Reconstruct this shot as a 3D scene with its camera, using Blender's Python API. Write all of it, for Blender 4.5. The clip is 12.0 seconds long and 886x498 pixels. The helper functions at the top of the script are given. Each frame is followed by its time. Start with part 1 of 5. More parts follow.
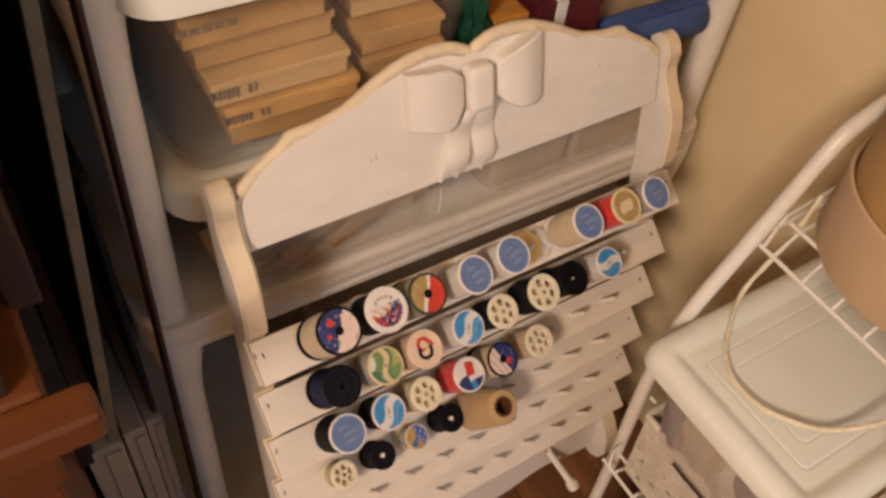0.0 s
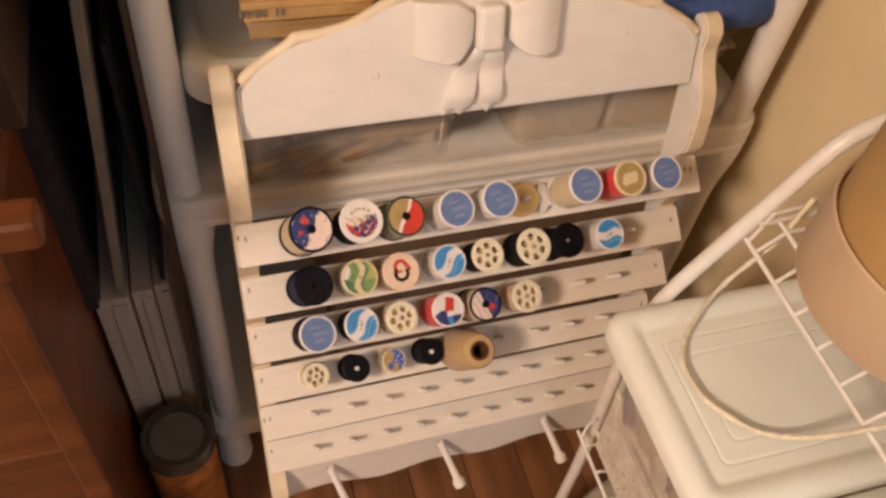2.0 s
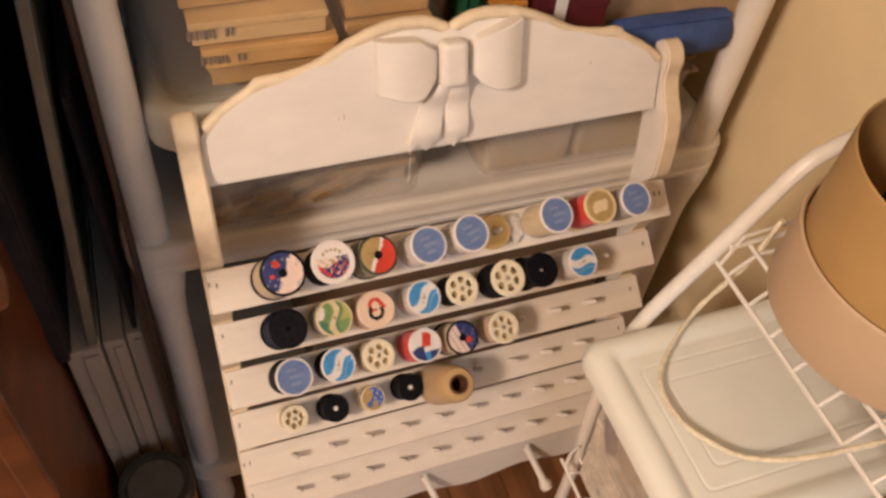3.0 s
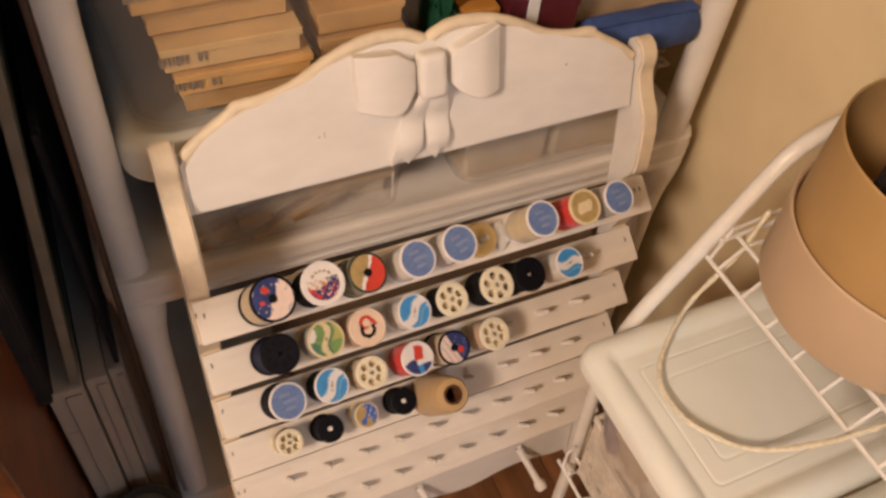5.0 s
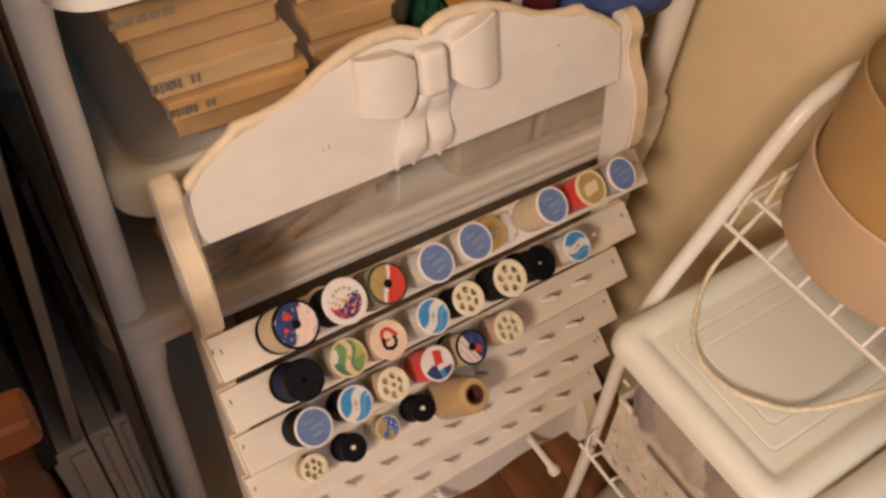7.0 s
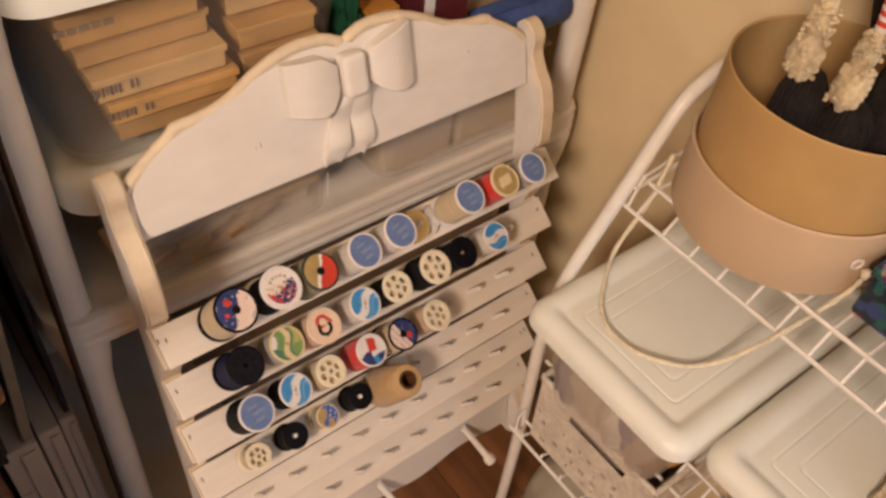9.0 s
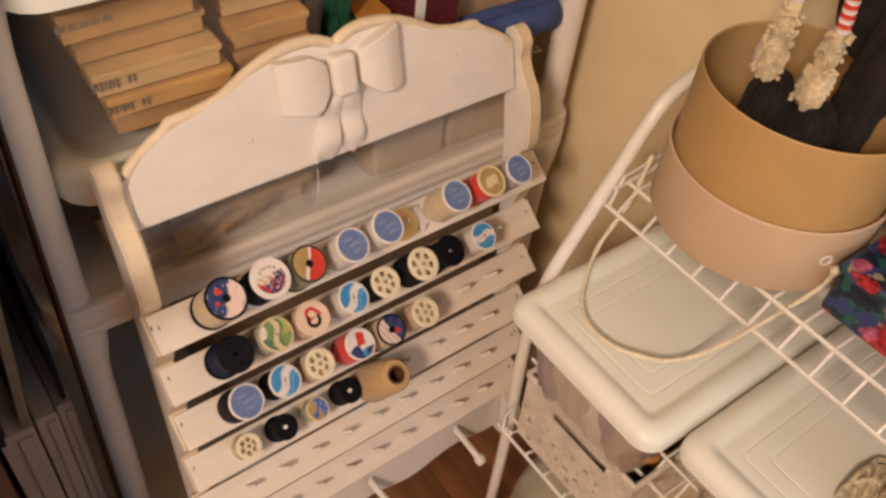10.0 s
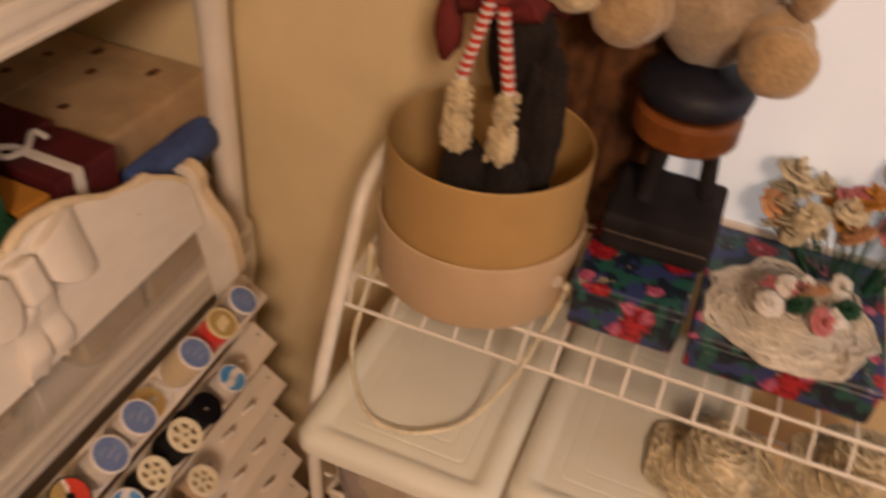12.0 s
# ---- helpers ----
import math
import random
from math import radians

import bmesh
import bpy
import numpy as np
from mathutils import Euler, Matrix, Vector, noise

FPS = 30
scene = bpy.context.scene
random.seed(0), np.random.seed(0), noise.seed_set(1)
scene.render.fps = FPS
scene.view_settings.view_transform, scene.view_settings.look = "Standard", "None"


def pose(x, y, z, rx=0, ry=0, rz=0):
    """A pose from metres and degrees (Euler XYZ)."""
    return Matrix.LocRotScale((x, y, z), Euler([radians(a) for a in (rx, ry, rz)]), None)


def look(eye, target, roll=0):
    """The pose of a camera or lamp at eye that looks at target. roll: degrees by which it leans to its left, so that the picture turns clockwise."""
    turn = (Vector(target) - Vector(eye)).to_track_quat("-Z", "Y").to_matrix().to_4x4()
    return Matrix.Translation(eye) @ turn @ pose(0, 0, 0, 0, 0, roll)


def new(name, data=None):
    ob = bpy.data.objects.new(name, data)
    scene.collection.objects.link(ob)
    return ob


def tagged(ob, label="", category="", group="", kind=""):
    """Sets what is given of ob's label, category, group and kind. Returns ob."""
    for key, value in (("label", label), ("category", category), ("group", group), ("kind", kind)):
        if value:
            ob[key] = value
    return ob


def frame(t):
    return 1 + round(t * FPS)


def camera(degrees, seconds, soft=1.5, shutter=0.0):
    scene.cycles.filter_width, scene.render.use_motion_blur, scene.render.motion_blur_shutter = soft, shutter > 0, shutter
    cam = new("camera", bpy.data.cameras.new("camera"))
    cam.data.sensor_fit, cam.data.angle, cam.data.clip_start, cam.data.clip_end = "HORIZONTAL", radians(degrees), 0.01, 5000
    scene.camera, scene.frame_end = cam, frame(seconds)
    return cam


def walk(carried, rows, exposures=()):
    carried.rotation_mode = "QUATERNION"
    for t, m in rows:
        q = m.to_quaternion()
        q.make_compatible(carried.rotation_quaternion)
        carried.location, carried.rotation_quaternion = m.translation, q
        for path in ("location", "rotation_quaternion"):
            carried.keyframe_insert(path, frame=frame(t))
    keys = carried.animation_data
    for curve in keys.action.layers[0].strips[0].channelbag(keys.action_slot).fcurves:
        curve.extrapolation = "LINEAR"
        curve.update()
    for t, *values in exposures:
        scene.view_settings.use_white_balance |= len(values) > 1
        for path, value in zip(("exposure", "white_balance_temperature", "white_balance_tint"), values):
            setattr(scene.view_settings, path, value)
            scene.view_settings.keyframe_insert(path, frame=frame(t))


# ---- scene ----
cam = camera(55.2, 12.0, 2.8, 0.5)
PATH = [
    (0, (-0.3257, -0.395, 1.14), (0.4811, 0.6643, -0.3523), 7.86),
    (0.5, (-0.3028, -0.422, 1.1447), (0.4502, 0.6579, -0.3608), 8.47),
    (1, (-0.2632, -0.4606, 1.1481), (0.3854, 0.6816, -0.3601), 8.31),
    (1.5, (-0.2383, -0.4842, 1.145), (0.2955, 0.6761, -0.394), 8.59),
    (2, (-0.227, -0.4942, 1.1452), (0.2691, 0.6687, -0.4046), 9.17),
    (2.5, (-0.2207, -0.4983, 1.1488), (0.282, 0.7069, -0.3661), 8.16),
    (3, (-0.2205, -0.4846, 1.1511), (0.3347, 0.701, -0.3609), 8.07),
    (3.5, (-0.2154, -0.4826, 1.1475), (0.3676, 0.6945, -0.3607), 7.68),
    (5.5, (-0.2507, -0.4477, 1.1518), (0.4329, 0.668, -0.3609), 7.70),
    (6, (-0.2605, -0.4344, 1.1465), (0.4647, 0.6484, -0.3707), 7.76),
    (6.5, (-0.2776, -0.4189, 1.144), (0.4849, 0.6395, -0.372), 7.08),
    (7, (-0.2941, -0.4031, 1.1347), (0.5034, 0.6307, -0.3803), 6.42),
    (9, (-0.3253, -0.4666, 1.1541), (0.6187, 0.5397, -0.2937), 8.00),
    (9.5, (-0.3286, -0.4828, 1.1555), (0.6247, 0.531, -0.2809), 8.53),
    (10, (-0.3263, -0.5056, 1.1596), (0.6132, 0.5442, -0.26), 7.75),
    (10.5, (-0.3256, -0.515, 1.1595), (0.5938, 0.554, -0.259), 6.64),
    (11, (-0.3333, -0.5133, 1.1762), (0.5694, 0.3434, 0.0929), 6.83),
    (11.2, (-0.3299, -0.4848, 1.1777), (0.6283, 0.2966, 0.0852), 5.58),
    (11.5, (-0.3385, -0.4611, 1.1856), (0.7071, 0.2044, 0.0964), 4.83),
    (11.8, (-0.3365, -0.4307, 1.1951), (0.834, 0.0927, 0.1566), 5.5),
    (12, (-0.3392, -0.4253, 1.1847), (0.8775, -0.0099, 0.1505), 5.4),
]
EXPOSURE = [(0, -0.12, 6500, 10), (0.7, -0.05, 6500, 10), (2.0, 0.12, 6500, 10), (3.5, 0.10, 6500, 10), (6.5, -0.06, 6500, 10), (7.0, -0.08, 6500, 10), (9.5, 0.0, 6500, 10), (11.0, 0.02, 6600, 10), (11.5, -0.26, 7100, 13), (12.0, -0.55, 7850, 18)]
walk(cam, [(t, look(eye, target, roll)) for t, eye, target, roll in PATH], EXPOSURE)

# ---- world and light ----
world = bpy.data.worlds.new("world")
scene.world = world
world.use_nodes = True
world.node_tree.nodes["Background"].inputs[0].default_value = (1.0, 0.8, 0.6, 1)
world.node_tree.nodes["Background"].inputs[1].default_value = 0.004


def lamp(name, kind, energy, colour, m, size=0.1):
    d = bpy.data.lights.new(name, kind)
    d.energy, d.color = energy, colour
    if kind == "AREA":
        d.size = size
    else:
        d.shadow_soft_size = size
    ob = new(name, d)
    ob.matrix_world = m
    return ob


lamp("room_lamp", "POINT", 144, (1.0, 0.775, 0.625), pose(-1.60, -1.10, 1.95), 0.19)
# bluish fill added from behind the camera to cool the bins and lids
lamp("cool_fill", "AREA", 3.9, (0.50, 0.75, 1.0), look((0.02, -1.73, 1.20), (0.24, -0.55, 0.58)), 0.5)


# ---- materials ----
def mat(name, colour, rough=0.5, var=0.12, scale=40.0, bump=0.08, metal=0.0, stretch=(1, 1, 1), spec=0.4, stain=0.0, dark=None, alpha=1.0, trans=0.0, sheen=0.0, emit=0.0):
    m = bpy.data.materials.new(name)
    m.use_nodes = True
    nt = m.node_tree
    b = nt.nodes["Principled BSDF"]
    b.inputs["Roughness"].default_value = rough
    b.inputs["Metallic"].default_value = metal
    b.inputs["Specular IOR Level"].default_value = spec
    b.inputs["Alpha"].default_value = alpha
    b.inputs["Transmission Weight"].default_value = trans
    b.inputs["Sheen Weight"].default_value = sheen
    tc = nt.nodes.new("ShaderNodeTexCoord")
    mp = nt.nodes.new("ShaderNodeMapping")
    mp.inputs["Scale"].default_value = stretch
    nt.links.new(tc.outputs["Object"], mp.inputs["Vector"])
    n1 = nt.nodes.new("ShaderNodeTexNoise")
    n1.inputs["Scale"].default_value = scale
    n1.inputs["Detail"].default_value = 5
    n2 = nt.nodes.new("ShaderNodeTexNoise")
    n2.inputs["Scale"].default_value = scale * 0.17
    n2.inputs["Detail"].default_value = 3
    for n in (n1, n2):
        nt.links.new(mp.outputs[0], n.inputs["Vector"])
    add = nt.nodes.new("ShaderNodeMath")
    add.operation = "ADD"
    nt.links.new(n1.outputs["Fac"], add.inputs[0])
    nt.links.new(n2.outputs["Fac"], add.inputs[1])
    ramp = nt.nodes.new("ShaderNodeMapRange")
    ramp.inputs["From Min"].default_value, ramp.inputs["From Max"].default_value = 0.65, 1.35
    nt.links.new(add.outputs[0], ramp.inputs["Value"])
    mix = nt.nodes.new("ShaderNodeMix")
    mix.data_type = "RGBA"
    d = dark or tuple(c * (1 - 2 * var) for c in colour)
    l = tuple(min(1, c * (1 + 0.6 * var)) for c in colour)
    mix.inputs["A"].default_value, mix.inputs["B"].default_value = (*d, 1), (*l, 1)
    nt.links.new(ramp.outputs[0], mix.inputs["Factor"])
    out = mix.outputs["Result"]
    if stain > 0:
        n3 = nt.nodes.new("ShaderNodeTexNoise")
        n3.inputs["Scale"].default_value = scale * 0.35
        n3.inputs["Detail"].default_value = 8
        n3.inputs["Roughness"].default_value = 0.7
        nt.links.new(mp.outputs[0], n3.inputs["Vector"])
        r3 = nt.nodes.new("ShaderNodeMapRange")
        r3.inputs["From Min"].default_value, r3.inputs["From Max"].default_value = 0.58, 0.75
        r3.inputs["To Max"].default_value = stain
        nt.links.new(n3.outputs["Fac"], r3.inputs["Value"])
        mx = nt.nodes.new("ShaderNodeMix")
        mx.data_type = "RGBA"
        nt.links.new(r3.outputs[0], mx.inputs["Factor"])
        nt.links.new(out, mx.inputs["A"])
        mx.inputs["B"].default_value = (*(c * 0.45 for c in colour), 1)
        out = mx.outputs["Result"]
    nt.links.new(out, b.inputs["Base Color"])
    if bump > 0:
        bp = nt.nodes.new("ShaderNodeBump")
        bp.inputs["Strength"].default_value = bump
        bp.inputs["Distance"].default_value = 0.002
        nt.links.new(n1.outputs["Fac"], bp.inputs["Height"])
        nt.links.new(bp.outputs[0], b.inputs["Normal"])
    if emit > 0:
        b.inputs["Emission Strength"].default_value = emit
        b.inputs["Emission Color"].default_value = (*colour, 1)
    return m


M_WALL = mat("wall_paint", (0.80, 0.66, 0.41), 0.75, 0.06, 14, 0.15, stain=0.12)
M_WALL2 = mat("brown_panelling", (0.20, 0.13, 0.07), 0.6, 0.2, 12, 0.15, stretch=(1, 1, 0.2))
# ceiling is out of view; its colour is darkened to weaken bounced light
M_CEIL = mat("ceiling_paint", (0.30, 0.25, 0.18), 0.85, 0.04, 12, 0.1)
M_RACK = mat("rack_paint", (0.80, 0.76, 0.70), 0.42, 0.05, 60, 0.10, stretch=(0.5, 1, 1), stain=0.07)
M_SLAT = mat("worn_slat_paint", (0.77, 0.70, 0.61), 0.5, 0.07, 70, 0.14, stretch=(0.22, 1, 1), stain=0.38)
M_RACKEDGE = mat("worn_rack_paint", (0.78, 0.66, 0.48), 0.5, 0.10, 80, 0.1, stain=0.2)
M_PLASTIC = mat("shelf_plastic", (0.80, 0.76, 0.70), 0.45, 0.05, 30, 0.08, stain=0.06)
M_LID = mat("bin_lid_plastic", (0.79, 0.81, 0.74), 0.36, 0.04, 22, 0.05, stain=0.04)
M_WIRE = mat("white_wire_coating", (0.80, 0.78, 0.72), 0.3, 0.06, 90, 0.05)
M_DESK = mat("stained_desk_wood", (0.16, 0.052, 0.017), 0.36, 0.34, 26, 0.12, stretch=(0.12, 1, 1))
M_FLOOR = mat("floor_wood", (0.29, 0.125, 0.052), 0.4, 0.38, 30, 0.12, stretch=(1, 0.08, 1))
M_HUTCH = mat("dark_hutch_wood", (0.045, 0.024, 0.017), 0.6, 0.3, 24, 0.1, stretch=(1, 1, 0.15))
M_DARK = mat("dark_matter", (0.026, 0.022, 0.024), 0.8, 0.3, 30, 0.1, spec=0.15)
M_TOTE = mat("tote_plastic", (0.33, 0.26, 0.19), 0.5, 0.15, 20, 0.1, stain=0.2)
M_BOOKBOX = mat("pattern_box_card", (0.54, 0.33, 0.13), 0.6, 0.12, 35, 0.08, stain=0.15)
M_BOOKBOX2 = mat("tan_box_card", (0.62, 0.42, 0.19), 0.6, 0.10, 45, 0.08, stain=0.2)
M_BOOKBOX3 = mat("orange_tan_card", (0.58, 0.34, 0.12), 0.6, 0.14, 30, 0.08, stain=0.25)
M_INK = mat("grey_print", (0.20, 0.16, 0.13), 0.6, 0.2, 60, 0.0)
M_INK2 = mat("faded_print", (0.34, 0.25, 0.15), 0.6, 0.2, 60, 0.0)
M_BROWNBOX = mat("brown_card", (0.36, 0.23, 0.115), 0.65, 0.25, 25, 0.12, stain=0.3)
M_KRAFT = mat("kraft_card", (0.50, 0.36, 0.22), 0.65, 0.2, 25, 0.12, stain=0.3)
M_MAROON = mat("maroon_cloth", (0.10, 0.012, 0.018), 0.55, 0.2, 60, 0.1)
M_ORANGE = mat("orange_card", (0.55, 0.25, 0.05), 0.5, 0.15, 50, 0.1)
M_GREEN = mat("green_cloth", (0.01, 0.09, 0.045), 0.6, 0.3, 60, 0.2)
M_BLUE = mat("blue_cloth", (0.05, 0.10, 0.30), 0.7, 0.2, 70, 0.2)
M_WHITE = mat("white_satin", (0.75, 0.73, 0.70), 0.5, 0.05, 60, 0.05)
M_PINK = mat("hat_box_paper", (0.60, 0.44, 0.285), 0.62, 0.05, 30, 0.06, stain=0.08)
M_TAN = mat("hat_box_kraft", (0.49, 0.312, 0.125), 0.6, 0.06, 26, 0.06, stain=0.12)
M_ROPE = mat("cream_cord", (0.80, 0.73, 0.55), 0.8, 0.15, 300, 0.5)
M_SILVER = mat("frame_edge_metal", (0.22, 0.23, 0.20), 0.35, 0.15, 40, 0.1, metal=0.5)
M_GREENBLACK = mat("frame_back", (0.045, 0.055, 0.035), 0.5, 0.3, 40, 0.1)
M_CARD = mat("grey_card", (0.37, 0.315, 0.27), 0.7, 0.12, 24, 0.1, stretch=(1, 1, 0.3), stain=0.25)
M_JARLID = mat("jar_lid_paint", (0.055, 0.052, 0.045), 0.26, 0.2, 50, 0.05)
M_JARGLASS = mat("jar_glass_top", (0.13, 0.125, 0.11), 0.25, 0.2, 40, 0.05)
M_JARLABEL = mat("jar_label_orange", (0.45, 0.17, 0.04), 0.5, 0.4, 50, 0.1)
M_FILM = mat("grey_plastic_film", (0.36, 0.33, 0.25), 0.3, 0.18, 18, 0.25, stain=0.3)
M_LINEN = mat("beige_linen", (0.55, 0.45, 0.33), 0.85, 0.14, 60, 0.3, stain=0.15)
M_PLUM = mat("plum_cloth", (0.16, 0.10, 0.16), 0.8, 0.25, 60, 0.3)
M_WICKER = mat("white_wicker", (0.72, 0.66, 0.56), 0.6, 0.15, 160, 0.4)
M_BROWN = mat("brown_lining", (0.16, 0.065, 0.025), 0.6, 0.4, 60, 0.3)
M_BEAR = mat("bear_plush", (0.48, 0.33, 0.18), 0.95, 0.22, 260, 0.9, sheen=0.5)
M_BEARPALE = mat("pale_plush", (0.46, 0.36, 0.25), 0.95, 0.2, 260, 0.9, sheen=0.5)
M_STRAW = mat("straw_lace", (0.78, 0.69, 0.50), 0.9, 0.35, 200, 0.8)
M_HATLINING = mat("hat_lining_straw", (0.64, 0.55, 0.37), 0.9, 0.3, 200, 0.6)
M_LACE = mat("white_lace", (0.72, 0.68, 0.60), 0.9, 0.2, 220, 0.8)
M_REDWOOD = mat("red_brown_wood", (0.24, 0.075, 0.02), 0.4, 0.3, 40, 0.1, stretch=(0.2, 1, 1))
M_WELL = mat("spool_well", (0.40, 0.29, 0.15), 0.6, 0.1, 80, 0.0)
# emission stands in for daylight coming through the shade
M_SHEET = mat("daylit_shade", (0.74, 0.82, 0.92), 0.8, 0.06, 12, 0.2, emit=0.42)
M_PEACH = mat("peach_cloth", (0.65, 0.36, 0.20), 0.8, 0.2, 60, 0.3)
M_PINKCLOTH = mat("pink_cloth", (0.65, 0.22, 0.24), 0.8, 0.2, 60, 0.3)
M_BLACKYARN = mat("black_yarn", (0.02, 0.014, 0.012), 0.95, 0.4, 300, 0.9)
M_CREAMYARN = mat("cream_yarn", (0.66, 0.54, 0.33), 0.95, 0.25, 250, 1.0, sheen=0.3)
M_REDCLOTH = mat("red_cloth", (0.16, 0.02, 0.018), 0.8, 0.3, 80, 0.3)
M_YELLOW = mat("yellow_yarn", (0.60, 0.45, 0.12), 0.95, 0.3, 200, 0.8)
M_NAIL = mat("nail_steel", (0.12, 0.10, 0.09), 0.4, 0.2, 100, 0.0, metal=0.7)
M_CREAM = mat("cream_plastic", (0.80, 0.73, 0.55), 0.35, 0.06, 60, 0.03)
M_BLACK = mat("black_plastic", (0.006, 0.006, 0.009), 0.42, 0.2, 60, 0.03, spec=0.12)
M_NAVYPLASTIC = mat("dark_navy_plastic", (0.007, 0.007, 0.014), 0.4, 0.2, 60, 0.03, spec=0.15)
M_CUSHION = mat("cushion_cloth", (0.012, 0.014, 0.03), 0.6, 0.3, 80, 0.3)
M_NAVY = mat("navy_print", (0.03, 0.05, 0.20), 0.45, 0.25, 200, 0.0)
M_BLUELABEL = mat("blue_label", (0.155, 0.235, 0.42), 0.5, 0.1, 330, 0.02, stretch=(1, 2.2, 1), dark=(0.09, 0.14, 0.32))
M_PALEBLUE = mat("pale_blue_print", (0.21, 0.27, 0.44), 0.5, 0.1, 300, 0.0)
M_SKY = mat("sky_blue_print", (0.05, 0.28, 0.62), 0.45, 0.1, 200, 0.0)
M_LWHITE = mat("white_print", (0.76, 0.72, 0.70), 0.45, 0.05, 200, 0.0)
M_LPINK = mat("pink_print", (0.78, 0.62, 0.55), 0.45, 0.06, 200, 0.0)
M_LRED = mat("red_print", (0.62, 0.05, 0.03), 0.45, 0.1, 200, 0.0)
M_LGOLD = mat("gold_print", (0.45, 0.32, 0.13), 0.4, 0.15, 200, 0.0)
M_LGREEN = mat("green_print", (0.20, 0.34, 0.12), 0.45, 0.15, 200, 0.0)
M_LPEACH = mat("peach_print", (0.78, 0.60, 0.46), 0.45, 0.06, 200, 0.0)
M_SMALLBLUE = mat("bright_blue_print", (0.05, 0.13, 0.48), 0.45, 0.15, 200, 0.0)
M_LCREAM = mat("cream_print", (0.72, 0.60, 0.36), 0.45, 0.08, 200, 0.0)


def thread_mat(name, colour):
    pale = sum(colour) > 0.3
    return mat(name, colour, 0.65, 0.18, 120, 0.5, stretch=(0.1, 0.1, 14), sheen=0.2 if pale else 0.0, spec=0.35 if pale else 0.12)


T_CREAM = thread_mat("cream_thread", (0.66, 0.54, 0.34))
T_YELLOW = thread_mat("yellow_thread", (0.70, 0.50, 0.20))
T_WHITE = thread_mat("white_thread", (0.72, 0.68, 0.62))
T_BLACK = thread_mat("black_thread", (0.012, 0.012, 0.014))
T_NAVY = thread_mat("navy_thread", (0.018, 0.024, 0.075))
T_RED = thread_mat("red_thread", (0.74, 0.025, 0.018))
T_GREEN = thread_mat("olive_thread", (0.22, 0.21, 0.11))
T_PEACH = thread_mat("peach_thread", (0.64, 0.45, 0.30))
T_TAN = thread_mat("tan_thread", (0.56, 0.38, 0.18))
T_GREY = thread_mat("grey_thread", (0.40, 0.38, 0.33))


def clear_plastic(name, tint, alpha_mix):
    """Thin clear plastic: mostly see-through with a milky gloss."""
    m = bpy.data.materials.new(name)
    m.use_nodes = True
    nt = m.node_tree
    b = nt.nodes["Principled BSDF"]
    b.inputs["Base Color"].default_value = (*tint, 1)
    b.inputs["Roughness"].default_value = 0.25
    tr = nt.nodes.new("ShaderNodeBsdfTransparent")
    mx = nt.nodes.new("ShaderNodeMixShader")
    tc = nt.nodes.new("ShaderNodeTexCoord")
    n = nt.nodes.new("ShaderNodeTexNoise")
    n.inputs["Scale"].default_value = 9
    r = nt.nodes.new("ShaderNodeMapRange")
    r.inputs["To Min"].default_value, r.inputs["To Max"].default_value = alpha_mix * 0.7, alpha_mix * 1.3
    nt.links.new(tc.outputs["Object"], n.inputs["Vector"])
    nt.links.new(n.outputs["Fac"], r.inputs["Value"])
    nt.links.new(r.outputs[0], mx.inputs[0])
    nt.links.new(tr.outputs[0], mx.inputs[1])
    nt.links.new(b.outputs[0], mx.inputs[2])
    nt.links.new(mx.outputs[0], nt.nodes["Material Output"].inputs["Surface"])
    return m


M_CLEAR = clear_plastic("clear_bin_plastic", (0.36, 0.31, 0.26), 0.10)
M_TRAY = clear_plastic("clear_tray_plastic", (0.60, 0.53, 0.44), 0.26)
M_MILKY = clear_plastic("milky_bin_plastic", (0.80, 0.74, 0.64), 0.27)


